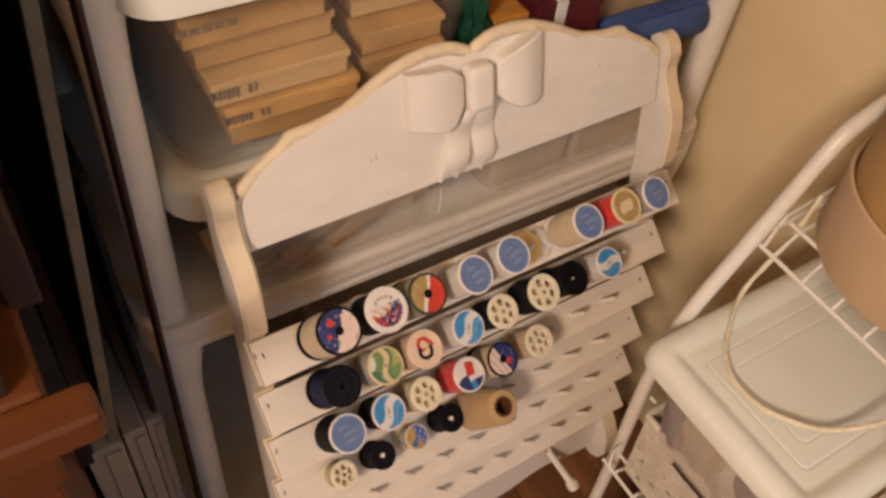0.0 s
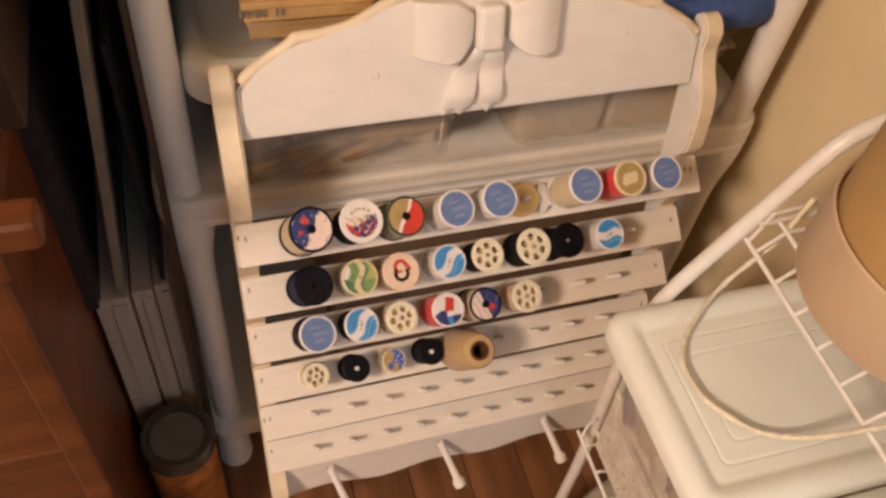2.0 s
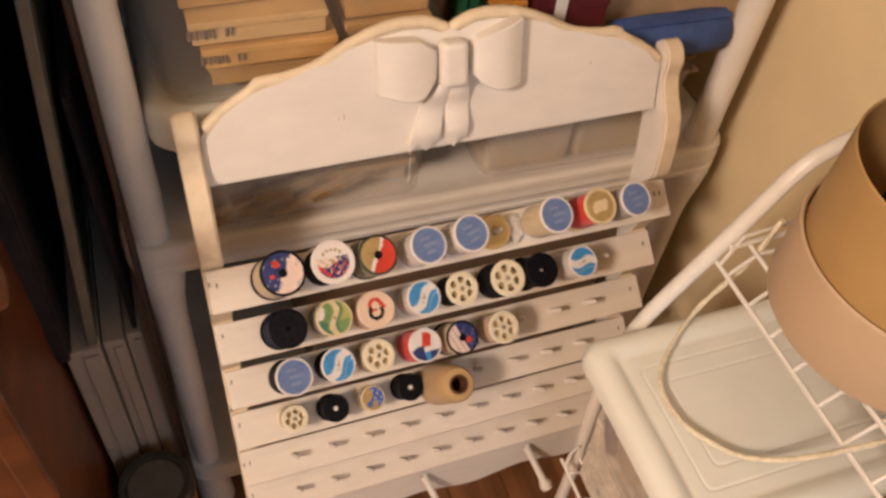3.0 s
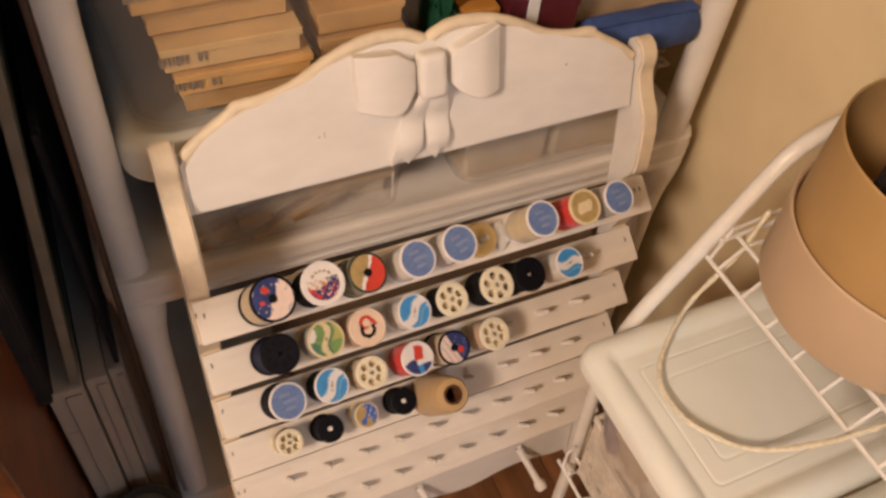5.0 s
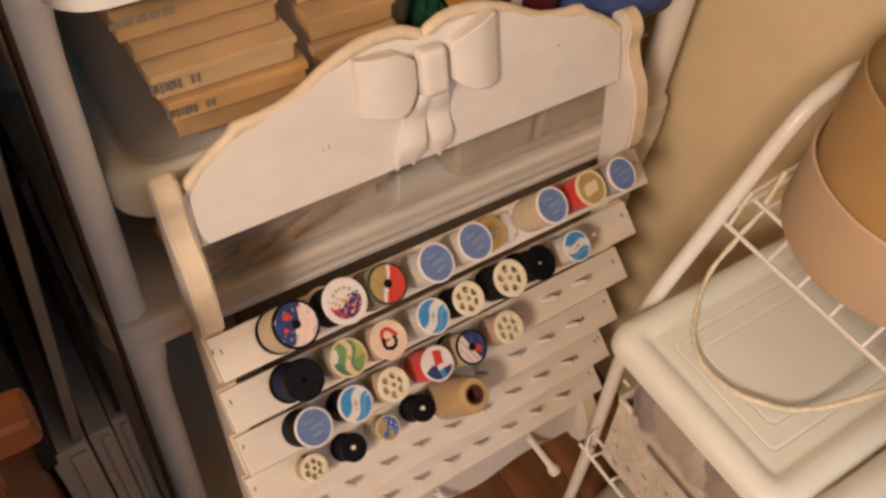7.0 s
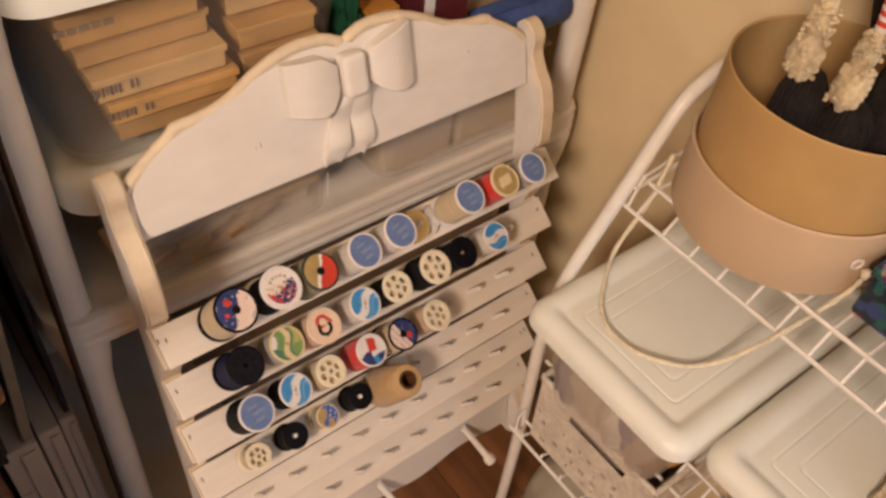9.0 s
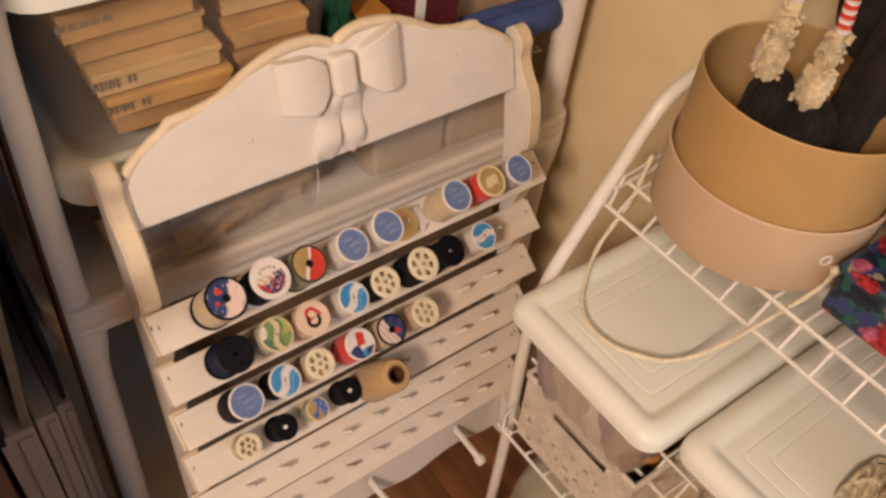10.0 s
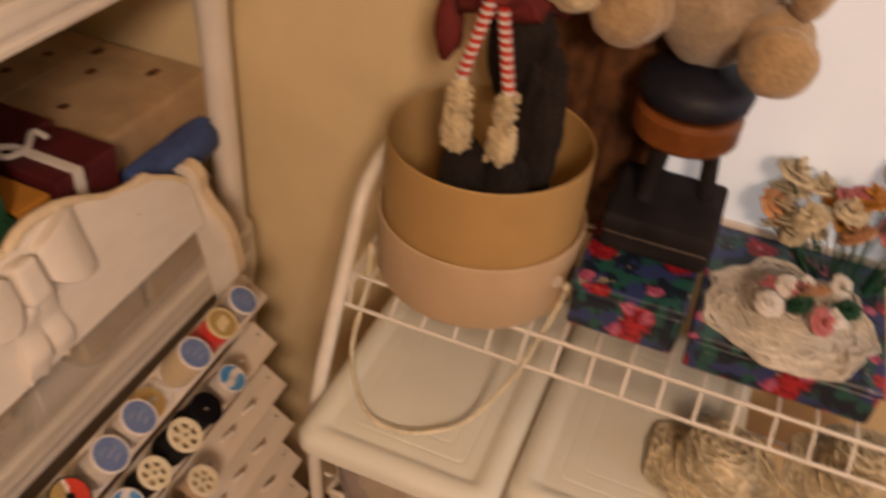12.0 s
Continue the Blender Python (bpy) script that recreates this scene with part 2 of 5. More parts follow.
def floral(name):
    """Printed cloth: roses and leaves on a dark teal ground."""
    m = bpy.data.materials.new(name)
    m.use_nodes = True
    nt = m.node_tree
    b = nt.nodes["Principled BSDF"]
    b.inputs["Roughness"].default_value = 0.3
    tc = nt.nodes.new("ShaderNodeTexCoord")
    last = None
    for scale, colour, lo, hi in ((60, (0.015, 0.09, 0.08), 0.50, 0.55), (45, (0.03, 0.05, 0.16), 0.53, 0.57), (70, (0.30, 0.26, 0.20), 0.66, 0.70)):
        n = nt.nodes.new("ShaderNodeTexNoise")
        n.inputs["Scale"].default_value = scale
        n.inputs["Detail"].default_value = 2
        nt.links.new(tc.outputs["Object"], n.inputs["Vector"])
        r = nt.nodes.new("ShaderNodeMapRange")
        r.inputs["From Min"].default_value, r.inputs["From Max"].default_value = lo, hi
        nt.links.new(n.outputs["Fac"], r.inputs["Value"])
        mx = nt.nodes.new("ShaderNodeMix")
        mx.data_type = "RGBA"
        nt.links.new(r.outputs[0], mx.inputs["Factor"])
        if last:
            nt.links.new(last, mx.inputs["A"])
        else:
            mx.inputs["A"].default_value = (0.010, 0.018, 0.035, 1)
        mx.inputs["B"].default_value = (*colour, 1)
        last = mx.outputs["Result"]
    wob = nt.nodes.new("ShaderNodeTexNoise")
    wob.inputs["Scale"].default_value = 75
    sc = nt.nodes.new("ShaderNodeVectorMath")
    sc.operation = "MULTIPLY_ADD"
    sc.inputs[1].default_value = (0.016, 0.016, 0.016)
    nt.links.new(tc.outputs["Object"], wob.inputs["Vector"])
    nt.links.new(wob.outputs["Color"], sc.inputs[0])
    nt.links.new(tc.outputs["Object"], sc.inputs[2])
    for scale, hi, lo, dark, pale in ((23, 0.38, 0.31, (0.20, 0.008, 0.014), (0.46, 0.03, 0.045)), (31, 0.26, 0.20, (0.30, 0.05, 0.12), (0.55, 0.16, 0.26))):
        v = nt.nodes.new("ShaderNodeTexVoronoi")
        v.inputs["Scale"].default_value = scale
        nt.links.new(sc.outputs[0], v.inputs["Vector"])
        r = nt.nodes.new("ShaderNodeMapRange")
        r.inputs["From Min"].default_value, r.inputs["From Max"].default_value = hi, lo
        nt.links.new(v.outputs["Distance"], r.inputs["Value"])
        petal = nt.nodes.new("ShaderNodeTexNoise")
        petal.inputs["Scale"].default_value = 190
        nt.links.new(tc.outputs["Object"], petal.inputs["Vector"])
        pr = nt.nodes.new("ShaderNodeMapRange")
        pr.inputs["From Min"].default_value, pr.inputs["From Max"].default_value = 0.42, 0.60
        nt.links.new(petal.outputs["Fac"], pr.inputs["Value"])
        pm = nt.nodes.new("ShaderNodeMix")
        pm.data_type = "RGBA"
        nt.links.new(pr.outputs[0], pm.inputs["Factor"])
        pm.inputs["A"].default_value, pm.inputs["B"].default_value = (*dark, 1), (*pale, 1)
        mx = nt.nodes.new("ShaderNodeMix")
        mx.data_type = "RGBA"
        nt.links.new(r.outputs[0], mx.inputs["Factor"])
        nt.links.new(last, mx.inputs["A"])
        nt.links.new(pm.outputs["Result"], mx.inputs["B"])
        last = mx.outputs["Result"]
    nt.links.new(last, b.inputs["Base Color"])
    return m


M_FLORAL = floral("floral_cloth")


# ---- building helpers ----
def part(name, bm, material, parent=None, label=""):
    me = bpy.data.meshes.new(name)
    bm.normal_update()
    bm.to_mesh(me)
    bm.free()
    for m in material if isinstance(material, (list, tuple)) else [material]:
        me.materials.append(m)
    ob = new(name, me)
    ob.parent = parent
    if label:
        tagged(ob, label)
    return ob


def thing(name, m, label, category, group="", kind=""):
    e = new(name)
    e.empty_display_size = 0.02
    e.matrix_world = m
    return tagged(e, label, category, group, kind)


def smooth(ob, angle=40):
    ob.data.polygons.foreach_set("use_smooth", [True] * len(ob.data.polygons))
    ob.data.set_sharp_from_angle(angle=radians(angle))
    return ob


def add_box(bm, centre, size, bevel=0.0, m=None, seg=2):
    r = bmesh.ops.create_cube(bm, size=1, matrix=(m or Matrix()) @ Matrix.Translation(centre) @ Matrix.Diagonal((*size, 1)))
    if bevel:
        edges = {e for v in r["verts"] for e in v.link_edges}
        bmesh.ops.bevel(bm, geom=list(edges), offset=bevel, segments=seg, profile=0.6, affect="EDGES")
    return bm


def box_bm(centre, size, bevel=0.0, m=None, seg=2):
    return add_box(bmesh.new(), centre, size, bevel, m, seg)


def add_lathe(bm, profile, seg=24, m=None, mi=0):
    """Turn a profile of (r, z) round z."""
    m = m or Matrix()
    rings = []
    for r, z in profile:
        if r < 1e-6:
            rings.append([bm.verts.new(m @ Vector((0, 0, z)))])
        else:
            rings.append([bm.verts.new(m @ Vector((r * math.cos(a), r * math.sin(a), z))) for a in (2 * math.pi * k / seg for k in range(seg))])
    for a, b in zip(rings, rings[1:]):
        for k in range(seg):
            q = [a[k % len(a)], a[(k + 1) % len(a)], b[(k + 1) % len(b)], b[k % len(b)]]
            q = list(dict.fromkeys(q))
            if len(q) > 2:
                f = bm.faces.new(q)
                f.material_index = mi
    return bm


def lathe(profile, seg=24, m=None):
    return add_lathe(bmesh.new(), profile, seg, m)


def add_tube(bm, points, r, seg=10, closed=False):
    """A round bar along points; r may be a number or one for each point."""
    pts = [Vector(p) for p in points]
    rs = r if isinstance(r, (list, tuple)) else [r] * len(pts)
    rings, side = [], None
    for k, p in enumerate(pts):
        a = pts[k - 1] if k else (pts[-1] if closed else pts[0])
        b = pts[(k + 1) % len(pts)] if (closed or k + 1 < len(pts)) else pts[-1]
        d = (b - a).normalized()
        if side is None:
            side = d.orthogonal().normalized()
        side = (side - d * side.dot(d)).normalized()
        up = d.cross(side)
        rings.append([bm.verts.new(p + rs[k] * (math.cos(t) * side + math.sin(t) * up)) for t in (2 * math.pi * j / seg for j in range(seg))])
    pairs = list(zip(rings, rings[1:])) + ([(rings[-1], rings[0])] if closed else [])
    for a, b in pairs:
        for j in range(seg):
            bm.faces.new((a[j], a[(j + 1) % seg], b[(j + 1) % seg], b[j]))
    if not closed:
        bm.faces.new(rings[0][::-1])
        bm.faces.new(rings[-1])
    return bm


def tube(points, r, seg=10, closed=False):
    return add_tube(bmesh.new(), points, r, seg, closed)


def curve_points(points, n=8):
    """A smooth line through points."""
    p = [Vector(q) for q in points]
    p = [2 * p[0] - p[1]] + p + [2 * p[-1] - p[-2]]
    out = []
    for k in range(1, len(p) - 2):
        for j in range(n):
            t = j / n
            a, b, c, d = p[k - 1 : k + 3]
            out.append(0.5 * ((2 * b) + (c - a) * t + (2 * a - 5 * b + 4 * c - d) * t * t + (3 * b - a - 3 * c + d) * t**3))
    return out + [p[-2]]


def add_prism(bm, outline, depth, m, bevel=0.0, mi=0):
    """A flat outline (x, y) given a thickness along local -z to 0, placed by m."""
    top = [bm.verts.new(m @ Vector((x, y, 0))) for x, y in outline]
    low = [bm.verts.new(m @ Vector((x, y, -depth))) for x, y in outline]
    n = len(outline)
    faces = [bm.faces.new(top), bm.faces.new(low[::-1])]
    for k in range(n):
        faces.append(bm.faces.new((top[k], low[k], low[(k + 1) % n], top[(k + 1) % n])))
    for f in faces:
        f.material_index = mi
    if bevel:
        bmesh.ops.bevel(bm, geom=[e for e in faces[0].edges], offset=bevel, segments=2, affect="EDGES")
    return bm


def add_blob(bm, centre, size, rough=0.06, seed=0, sub=3, m=None, mi=0):
    """A lumpy ellipsoid."""
    r = bmesh.ops.create_icosphere(bm, subdivisions=sub, radius=1)
    off = Vector((seed * 3.1, seed * 1.7, seed * 0.9))
    mm = m or Matrix()
    for v in r["verts"]:
        k = 1 + rough * noise.noise(v.co * 2.2 + off) + rough * 0.4 * noise.noise(v.co * 7 + off)
        v.co = mm @ (Vector(centre) + Vector((v.co.x * size[0], v.co.y * size[1], v.co.z * size[2])) * k)
    for f in {f for v in r["verts"] for f in v.link_faces}:
        f.material_index = mi
        f.smooth = True
    return bm


# ---- room shell ----
X0, X1, Y0, Y1, H = -2.4, 0.380, -1.7, 0.46, 2.4


def structure(name, bm, material, label, category):
    return tagged(part(name, bm, material), label, category, kind="structure")


structure("wall_right", box_bm((X1 + 0.05, (Y0 + Y1) / 2, H / 2), (0.1, Y1 - Y0 + 0.2, H)), M_WALL, "warm cream yellow painted room wall", "wall")
structure("wall_back", box_bm(((X0 + X1) / 2, Y1 + 0.05, H / 2), (X1 - X0, 0.1, H)), M_WALL, "cream yellow painted wall behind the shelves", "wall")
structure("wall_left", box_bm((X0 - 0.05, (Y0 + Y1) / 2, H / 2), (0.1, Y1 - Y0 + 0.2, H)), M_WALL2, "brown wood panelled wall of the room", "wall")
# assumed window, never in view, made up to go with the bluish fill
WINX, WINZ, WINW, WINH = 0.02, 1.20, 0.56, 0.62
fw = bmesh.new()
for xa, xb, za, zb in ((X0, WINX - WINW / 2, 0, H), (WINX + WINW / 2, X1, 0, H), (WINX - WINW / 2, WINX + WINW / 2, 0, WINZ - WINH / 2), (WINX - WINW / 2, WINX + WINW / 2, WINZ + WINH / 2, H)):
    add_box(fw, ((xa + xb) / 2, Y0 - 0.05, (za + zb) / 2), (xb - xa, 0.1, zb - za))
structure("wall_front", fw, M_WALL2, "brown wood panelled wall with an assumed window, out of view", "wall")
win = thing("assumed_window", pose(WINX, Y0 - 0.03, WINZ), "small white framed window, assumed out of view for the cool fill", "window", kind="structure")
for name, c, z_ in (("window_frame", (-WINW / 2 + 0.02, 0, 0), (0.038, 0.05, WINH - 0.002)), ("window_frame", (WINW / 2 - 0.02, 0, 0), (0.038, 0.05, WINH - 0.002)), ("window_frame", (0, 0, WINH / 2 - 0.02), (WINW - 0.08, 0.048, 0.038)), ("window_sill", (0, 0.02, -WINH / 2 + 0.02), (WINW - 0.08, 0.08, 0.038))):
    part(name, box_bm(c, z_, 0.002), M_RACK, win)
structure("ceiling", box_bm(((X0 + X1) / 2, (Y0 + Y1) / 2, H + 0.05), (X1 - X0 + 0.2, Y1 - Y0 + 0.2, 0.1)), M_CEIL, "plaster ceiling out of view, dull brown to cut bounced light", "ceiling")
floor = structure("floor", box_bm(((X0 + X1) / 2, (Y0 + Y1) / 2, -0.03), (X1 - X0, Y1 - Y0, 0.048)), M_DARK, "red-brown wooden plank floor", "floor")

# ---- plastic shelving unit ----
SX0, SX1, SY0, SY1 = -0.2535, 0.325, 0.066, 0.40
unit = thing("plastic_shelving_unit", pose((SX0 + SX1) / 2, (SY0 + SY1) / 2, 0), "white plastic shelving unit with round posts, filled with boxes", "shelving unit")


def in_unit(ob):
    ob.matrix_parent_inverse = unit.matrix_world.inverted()
    return ob


SHELVES = (0.13, 0.557, 0.93)
for x in (SX0, SX1):
    for y in (SY0, SY1):
        prof = [(0.0, 0.0), (0.022, 0.0), (0.024, 0.012), (0.021, 0.05)]
        for a, b in zip((0.13, 0.557, 0.93), (0.557, 0.93, 1.32)):
            prof += [(0.0157, a + 0.004), (0.0157, b - 0.125), (0.0172, b - 0.095), (0.0215, b - 0.066), (0.0240, b - 0.040)]
        prof += [(0.021, 1.34), (0.0, 1.34)]
        in_unit(smooth(part("post", lathe(prof, 20, Matrix.Translation((x, y, 0))), M_PLASTIC, unit)))
def ring_loft(x0, x1, y0, y1, r, profile, seg=5):
    """Rounded rectangles of (inset, z) joined into one closed skin."""
    bm = bmesh.new()
    loops = []
    for inset, z in profile:
        rr = max(0.004, r - inset * 0.6)
        xa, xb, ya, yb = x0 + inset, x1 - inset, y0 + inset, y1 - inset
        out = []
        for cx, cy, a0 in ((xb - rr, yb - rr, 0), (xa + rr, yb - rr, 90), (xa + rr, ya + rr, 180), (xb - rr, ya + rr, 270)):
            for k in range(seg):
                a = radians(a0 + 90 * k / (seg - 1))
                out.append(bm.verts.new((cx + rr * math.cos(a), cy + rr * math.sin(a), z)))
        loops.append(out)
    for a, b in zip(loops, loops[1:]):
        for k in range(len(a)):
            bm.faces.new((a[k], a[(k + 1) % len(a)], b[(k + 1) % len(a)], b[k]))
    bm.faces.new(loops[0][::-1])
    bm.faces.new(loops[-1])
    return bm


for z in SHELVES + (1.36,):
    prof = [(0.020, z - 0.012), (0.016, z - 0.035), (0.004, z - 0.036), (0.000, z - 0.034), (0.000, z - 0.029), (0.0012, z - 0.0275), (0.0014, z - 0.023), (0.0002, z - 0.021), (0.000, z - 0.016), (0.0010, z - 0.013), (0.0010, z - 0.008), (0.0006, z - 0.005), (0.002, z - 0.001), (0.005, z), (0.012, z - 0.001), (0.016, z - 0.003), (0.03, z - 0.003)]
    in_unit(smooth(part("shelf", ring_loft(SX0 - 0.028, SX1 + 0.028, SY0 - 0.024, SY1 + 0.024, 0.03, prof), M_PLASTIC, unit), 30))

# ---- spool rack ----
RACK = pose(0.0006, -0.0327, 0.5841, -7.1, 0, 0.76)
rack = thing("spool_rack", RACK, "white painted wooden thread spool rack with carved bow", "spool rack")
ROW, SLATS, COL = 0.0649, 6, 0.0400
SLAT_W, SLAT_T, SLAT_X0, SLAT_X1 = 0.0360, 0.008, -0.2165, 0.2202


def slat_pose(row):
    """Face of a slat: local z is its normal, x along it."""
    return Matrix.Translation((0, 0, -ROW * row)) @ Matrix.Rotation(radians(44), 4, "X")


for i in range(SLATS):
    rr = random.Random(i)
    bm = box_bm(((SLAT_X0 + SLAT_X1) / 2 + rr.uniform(-0.001, 0.001), -0.0016, -SLAT_T / 2), (SLAT_X1 - SLAT_X0, SLAT_W, SLAT_T), 0.0012)
    ob = part("slat", bm, M_SLAT, rack)
    ob.matrix_local = slat_pose(i)
    for x in (-0.2115, 0.2105):
        for k in (-1, 1) if i in (0, 4) else (0,):
            nb = part("nail", box_bm((0, 0, 0), (0.0011, 0.0042, 0.001), 0.0003), M_NAIL, ob)
            nb.matrix_local = Matrix.Translation((x + 0.003 * k, 0.004 + rr.uniform(-0.0015, 0.0025), 0.0001)) @ Matrix.Rotation(rr.uniform(-0.3, 0.3), 4, "Z")

PEG_Y = -0.0002


def peg_x(col):
    return (col - 4) * COL - 0.0042


def peg_lean(col):
    """The pegs lean a little upwards and sideways."""
    return Matrix.Rotation(radians(-2), 4, "X") @ Matrix.Rotation(radians(6.5 - 0.3 * min(col, 5)), 4, "Y")


for i in range(SLATS):
    for c in range(9):
        bm = lathe([(0.0029, -0.004), (0.0027, 0.0185), (0.0022, 0.0210), (0.0011, 0.0224), (0, 0.0226)], 10)
        ob = smooth(part("peg", bm, M_RACK, rack))
        ob.matrix_local = slat_pose(i) @ Matrix.Translation((peg_x(c), PEG_Y, 0)) @ peg_lean(c)

# saw-toothed sides with wavy ears and feet (outline in y, z of the rack)
SIDE = [(0.052, 0.140), (0.042, 0.147), (0.032, 0.143), (0.026, 0.132), (0.027, 0.116), (0.020, 0.100), (0.010, 0.085), (0.005, 0.066), (0.004, 0.050), (0.004, 0.030), (0.006, 0.021)]
SIDE = [(v.x, v.y) for v in curve_points([(y, z, 0) for y, z in SIDE], 4)]
c45 = math.cos(radians(44))
for i in range(SLATS):
    z = -ROW * i
    a, b = SLAT_W / 2 * c45, SLAT_T * c45
    SIDE += [(a + b, z + a - b), (-a + b, z - a - b), (-a + b + 0.014, z - a - b - 0.016)]
SIDE += [(-0.006, -0.375), (-0.016, -0.395), (-0.018, -0.425), (-0.008, -0.445), (0.006, -0.452), (0.022, -0.448), (0.034, -0.43), (0.036, -0.2), (0.040, 0.02), (0.050, 0.11)]
for s in (-1, 1):
    bm = bmesh.new()
    x = 0.2210 if s > 0 else -0.2000
    m = Matrix(((0, 0, 1, x), (1, 0, 0, 0), (0, 1, 0, 0), (0, 0, 0, 1)))
    add_prism(bm, SIDE, 0.018, m)
    bmesh.ops.recalc_face_normals(bm, faces=bm.faces[:])
    bmesh.ops.bevel(bm, geom=[e for e in bm.edges if abs(e.verts[0].co.x - e.verts[1].co.x) < 1e-6 and all(v.co.z > 0.016 for v in e.verts)], offset=0.0022, segments=2, affect="EDGES")
    ob = smooth(part("side_panel", bm, [M_RACK, M_RACKEDGE], rack), 35)
    for f in ob.data.polygons:
        f.material_index = 0 if abs(f.normal.x) > 0.9 else 1

# shaped headboard with worn rim
HEAD = [(-0.2005, 0.0095), (-0.2005, 0.0525), (-0.197, 0.057), (-0.182, 0.0685), (-0.158, 0.0825), (-0.152, 0.0875), (-0.134, 0.0885), (-0.114, 0.0920), (-0.100, 0.0975), (-0.082, 0.107), (-0.060, 0.1155), (-0.040, 0.1190), (-0.020, 0.1180), (-0.006, 0.1125), (0.0, 0.1085)]
HEAD += [(-x, z) for x, z in HEAD[-2::-1]]
head_pose = Matrix.Translation((0.0015, 0.0245, 0.0755)) @ Matrix.Rotation(radians(-8), 4, "X") @ Matrix.Rotation(radians(90), 4, "X")
bm = add_prism(bmesh.new(), HEAD, 0.014, Matrix(), 0.003)
head = part("headboard", bm, M_RACK, rack)
head.matrix_local = head_pose
rim = curve_points([(x, z + 0.0008, -0.0055) for x, z in HEAD[2:-2]], 4)
smooth(part("worn_rim", tube(rim, [0.0050 + 0.0002 * math.sin(2.3 * k) for k in range(len(rim))], 10), M_RACKEDGE, head, "cream worn rounded top edge"))

def along(keys, u):
    """A value on the broken line through (u, value) keys."""
    for (a, p), (b, q) in zip(keys, keys[1:]):
        if u <= b:
            return p + (q - p) * (u - a) / (b - a)
    return keys[-1][1]


# carved bow: two loops, knot and two tails
bow = new("bow")
bow.parent = head
bow.empty_display_size = 0.01
# each loop: upper edge and lower edge from the outer end to the knot; the face curves back towards the knot
LOOPS = (
    (-0.0635, -0.0130, [(0, 0.1130), (0.65, 0.1110), (0.85, 0.1040), (1, 0.0975)], [(0, 0.0685), (0.53, 0.0610), (0.72, 0.0630), (0.92, 0.0750), (1, 0.0860)]),
    (0.0575, 0.0138, [(0, 0.1170), (0.40, 0.1130), (0.70, 0.1085), (0.90, 0.1045), (1, 0.0985)], [(0, 0.0615), (0.22, 0.0595), (0.55, 0.0615), (0.80, 0.0680), (1, 0.0775)]),
)
for x_out, x_in, upper, lower in LOOPS:
    bm = bmesh.new()
    n = 18
    cols = []
    for k in range(n + 1):
        u = k / n
        x = x_out + (x_in - x_out) * u
        yt, yb = along(upper, u), along(lower, u)
        h = 0.0090 + 0.0060 * math.sin(1.5708 * u / 0.45) if u < 0.45 else 0.0050 + 0.0100 * math.sqrt(max(0.0, 1 - ((u - 0.45) / 0.55) ** 2.2))
        soft = 0.0011
        cols.append([bm.verts.new(p) for p in ((x, yt, -0.001), (x, yt, h - soft), (x, yt - soft, h), (x, yb + soft, h), (x, yb, h - soft), (x, yb, -0.001))])
    for a, b in zip(cols, cols[1:]):
        for k in range(5):
            bm.faces.new((a[k], a[k + 1], b[k + 1], b[k]))
    bm.faces.new(cols[0])
    bm.faces.new(cols[-1][::-1])
    bmesh.ops.recalc_face_normals(bm, faces=bm.faces[:])
    smooth(part("bow_loop", bm, M_RACK, bow), 35)
bm = box_bm((-0.0015, 0.0875, 0.0075), (0.0230, 0.038, 0.017), 0.0065, None, 5)
smooth(part("bow_knot", bm, M_RACK, bow), 50)
# each tail: left edge, right edge down its length, and the tips of its notched hem
TAILS = (
    ([(0, -0.0105), (0.42, -0.0265), (1, -0.0382)], [(0, -0.0015), (0.42, -0.0066), (0.75, -0.0108), (1, -0.0140)], (-0.0065, -0.0010, 0.0005, -0.0060, -0.0012, 0.0010)),
    ([(0, -0.0015), (0.42, -0.0060), (1, -0.0068)], [(0, 0.0110), (0.42, 0.0148), (1, 0.0120)], (0.0015, -0.0015, -0.0068, -0.0005, 0.0008, -0.0012)),
)
for left, right, hem in TAILS:
    bm = bmesh.new()
    n, w = 18, 6
    rows = []
    for k in range(n):
        u = k / (n - 1)
        y = 0.0735 - 0.0555 * u
        xa, xb = along(left, u), along(right, u)
        row = [bm.verts.new((xa, y, 0))]
        for j in range(w):
            v = j / (w - 1)
            tip = hem[j] if k == n - 1 else 0
            row.append(bm.verts.new((xa + (xb - xa) * v, y + tip, 0.0058 + 0.0026 * math.sin(9.5 * u + 0.2) - 0.0012 * (2 * v - 1) ** 2)))
        rows.append(row + [bm.verts.new((xb, y, 0))])
    for p, q in zip(rows, rows[1:]):
        for j in range(len(p) - 1):
            bm.faces.new((p[j], p[j + 1], q[j + 1], q[j]))
    bm.faces.new(rows[0])
    bm.faces.new(rows[-1][::-1])
    bmesh.ops.recalc_face_normals(bm, faces=bm.faces[:])
    smooth(part("bow_tail", bm, M_RACK, bow), 50)
for x, y, h in ((-0.0945, 0.0515, 0.002), (-0.0900, 0.0525, 0.005), (0.127, 0.066, 0.0025)):
    o = part("screw_mark", box_bm((x, y, 0.0001), (0.0005, h, 0.0004)), M_BROWNBOX, head)

lt = thing("loose_thread", Matrix(), "loose white thread hanging from the bow", "thread")
part("strand", tube(curve_points([(-0.0355, -0.0010, 0.664), (-0.0358, -0.0018, 0.655), (-0.0356, -0.0018, 0.645), (-0.0359, -0.0014, 0.636)], 5), 0.00045, 5), M_LWHITE, lt)

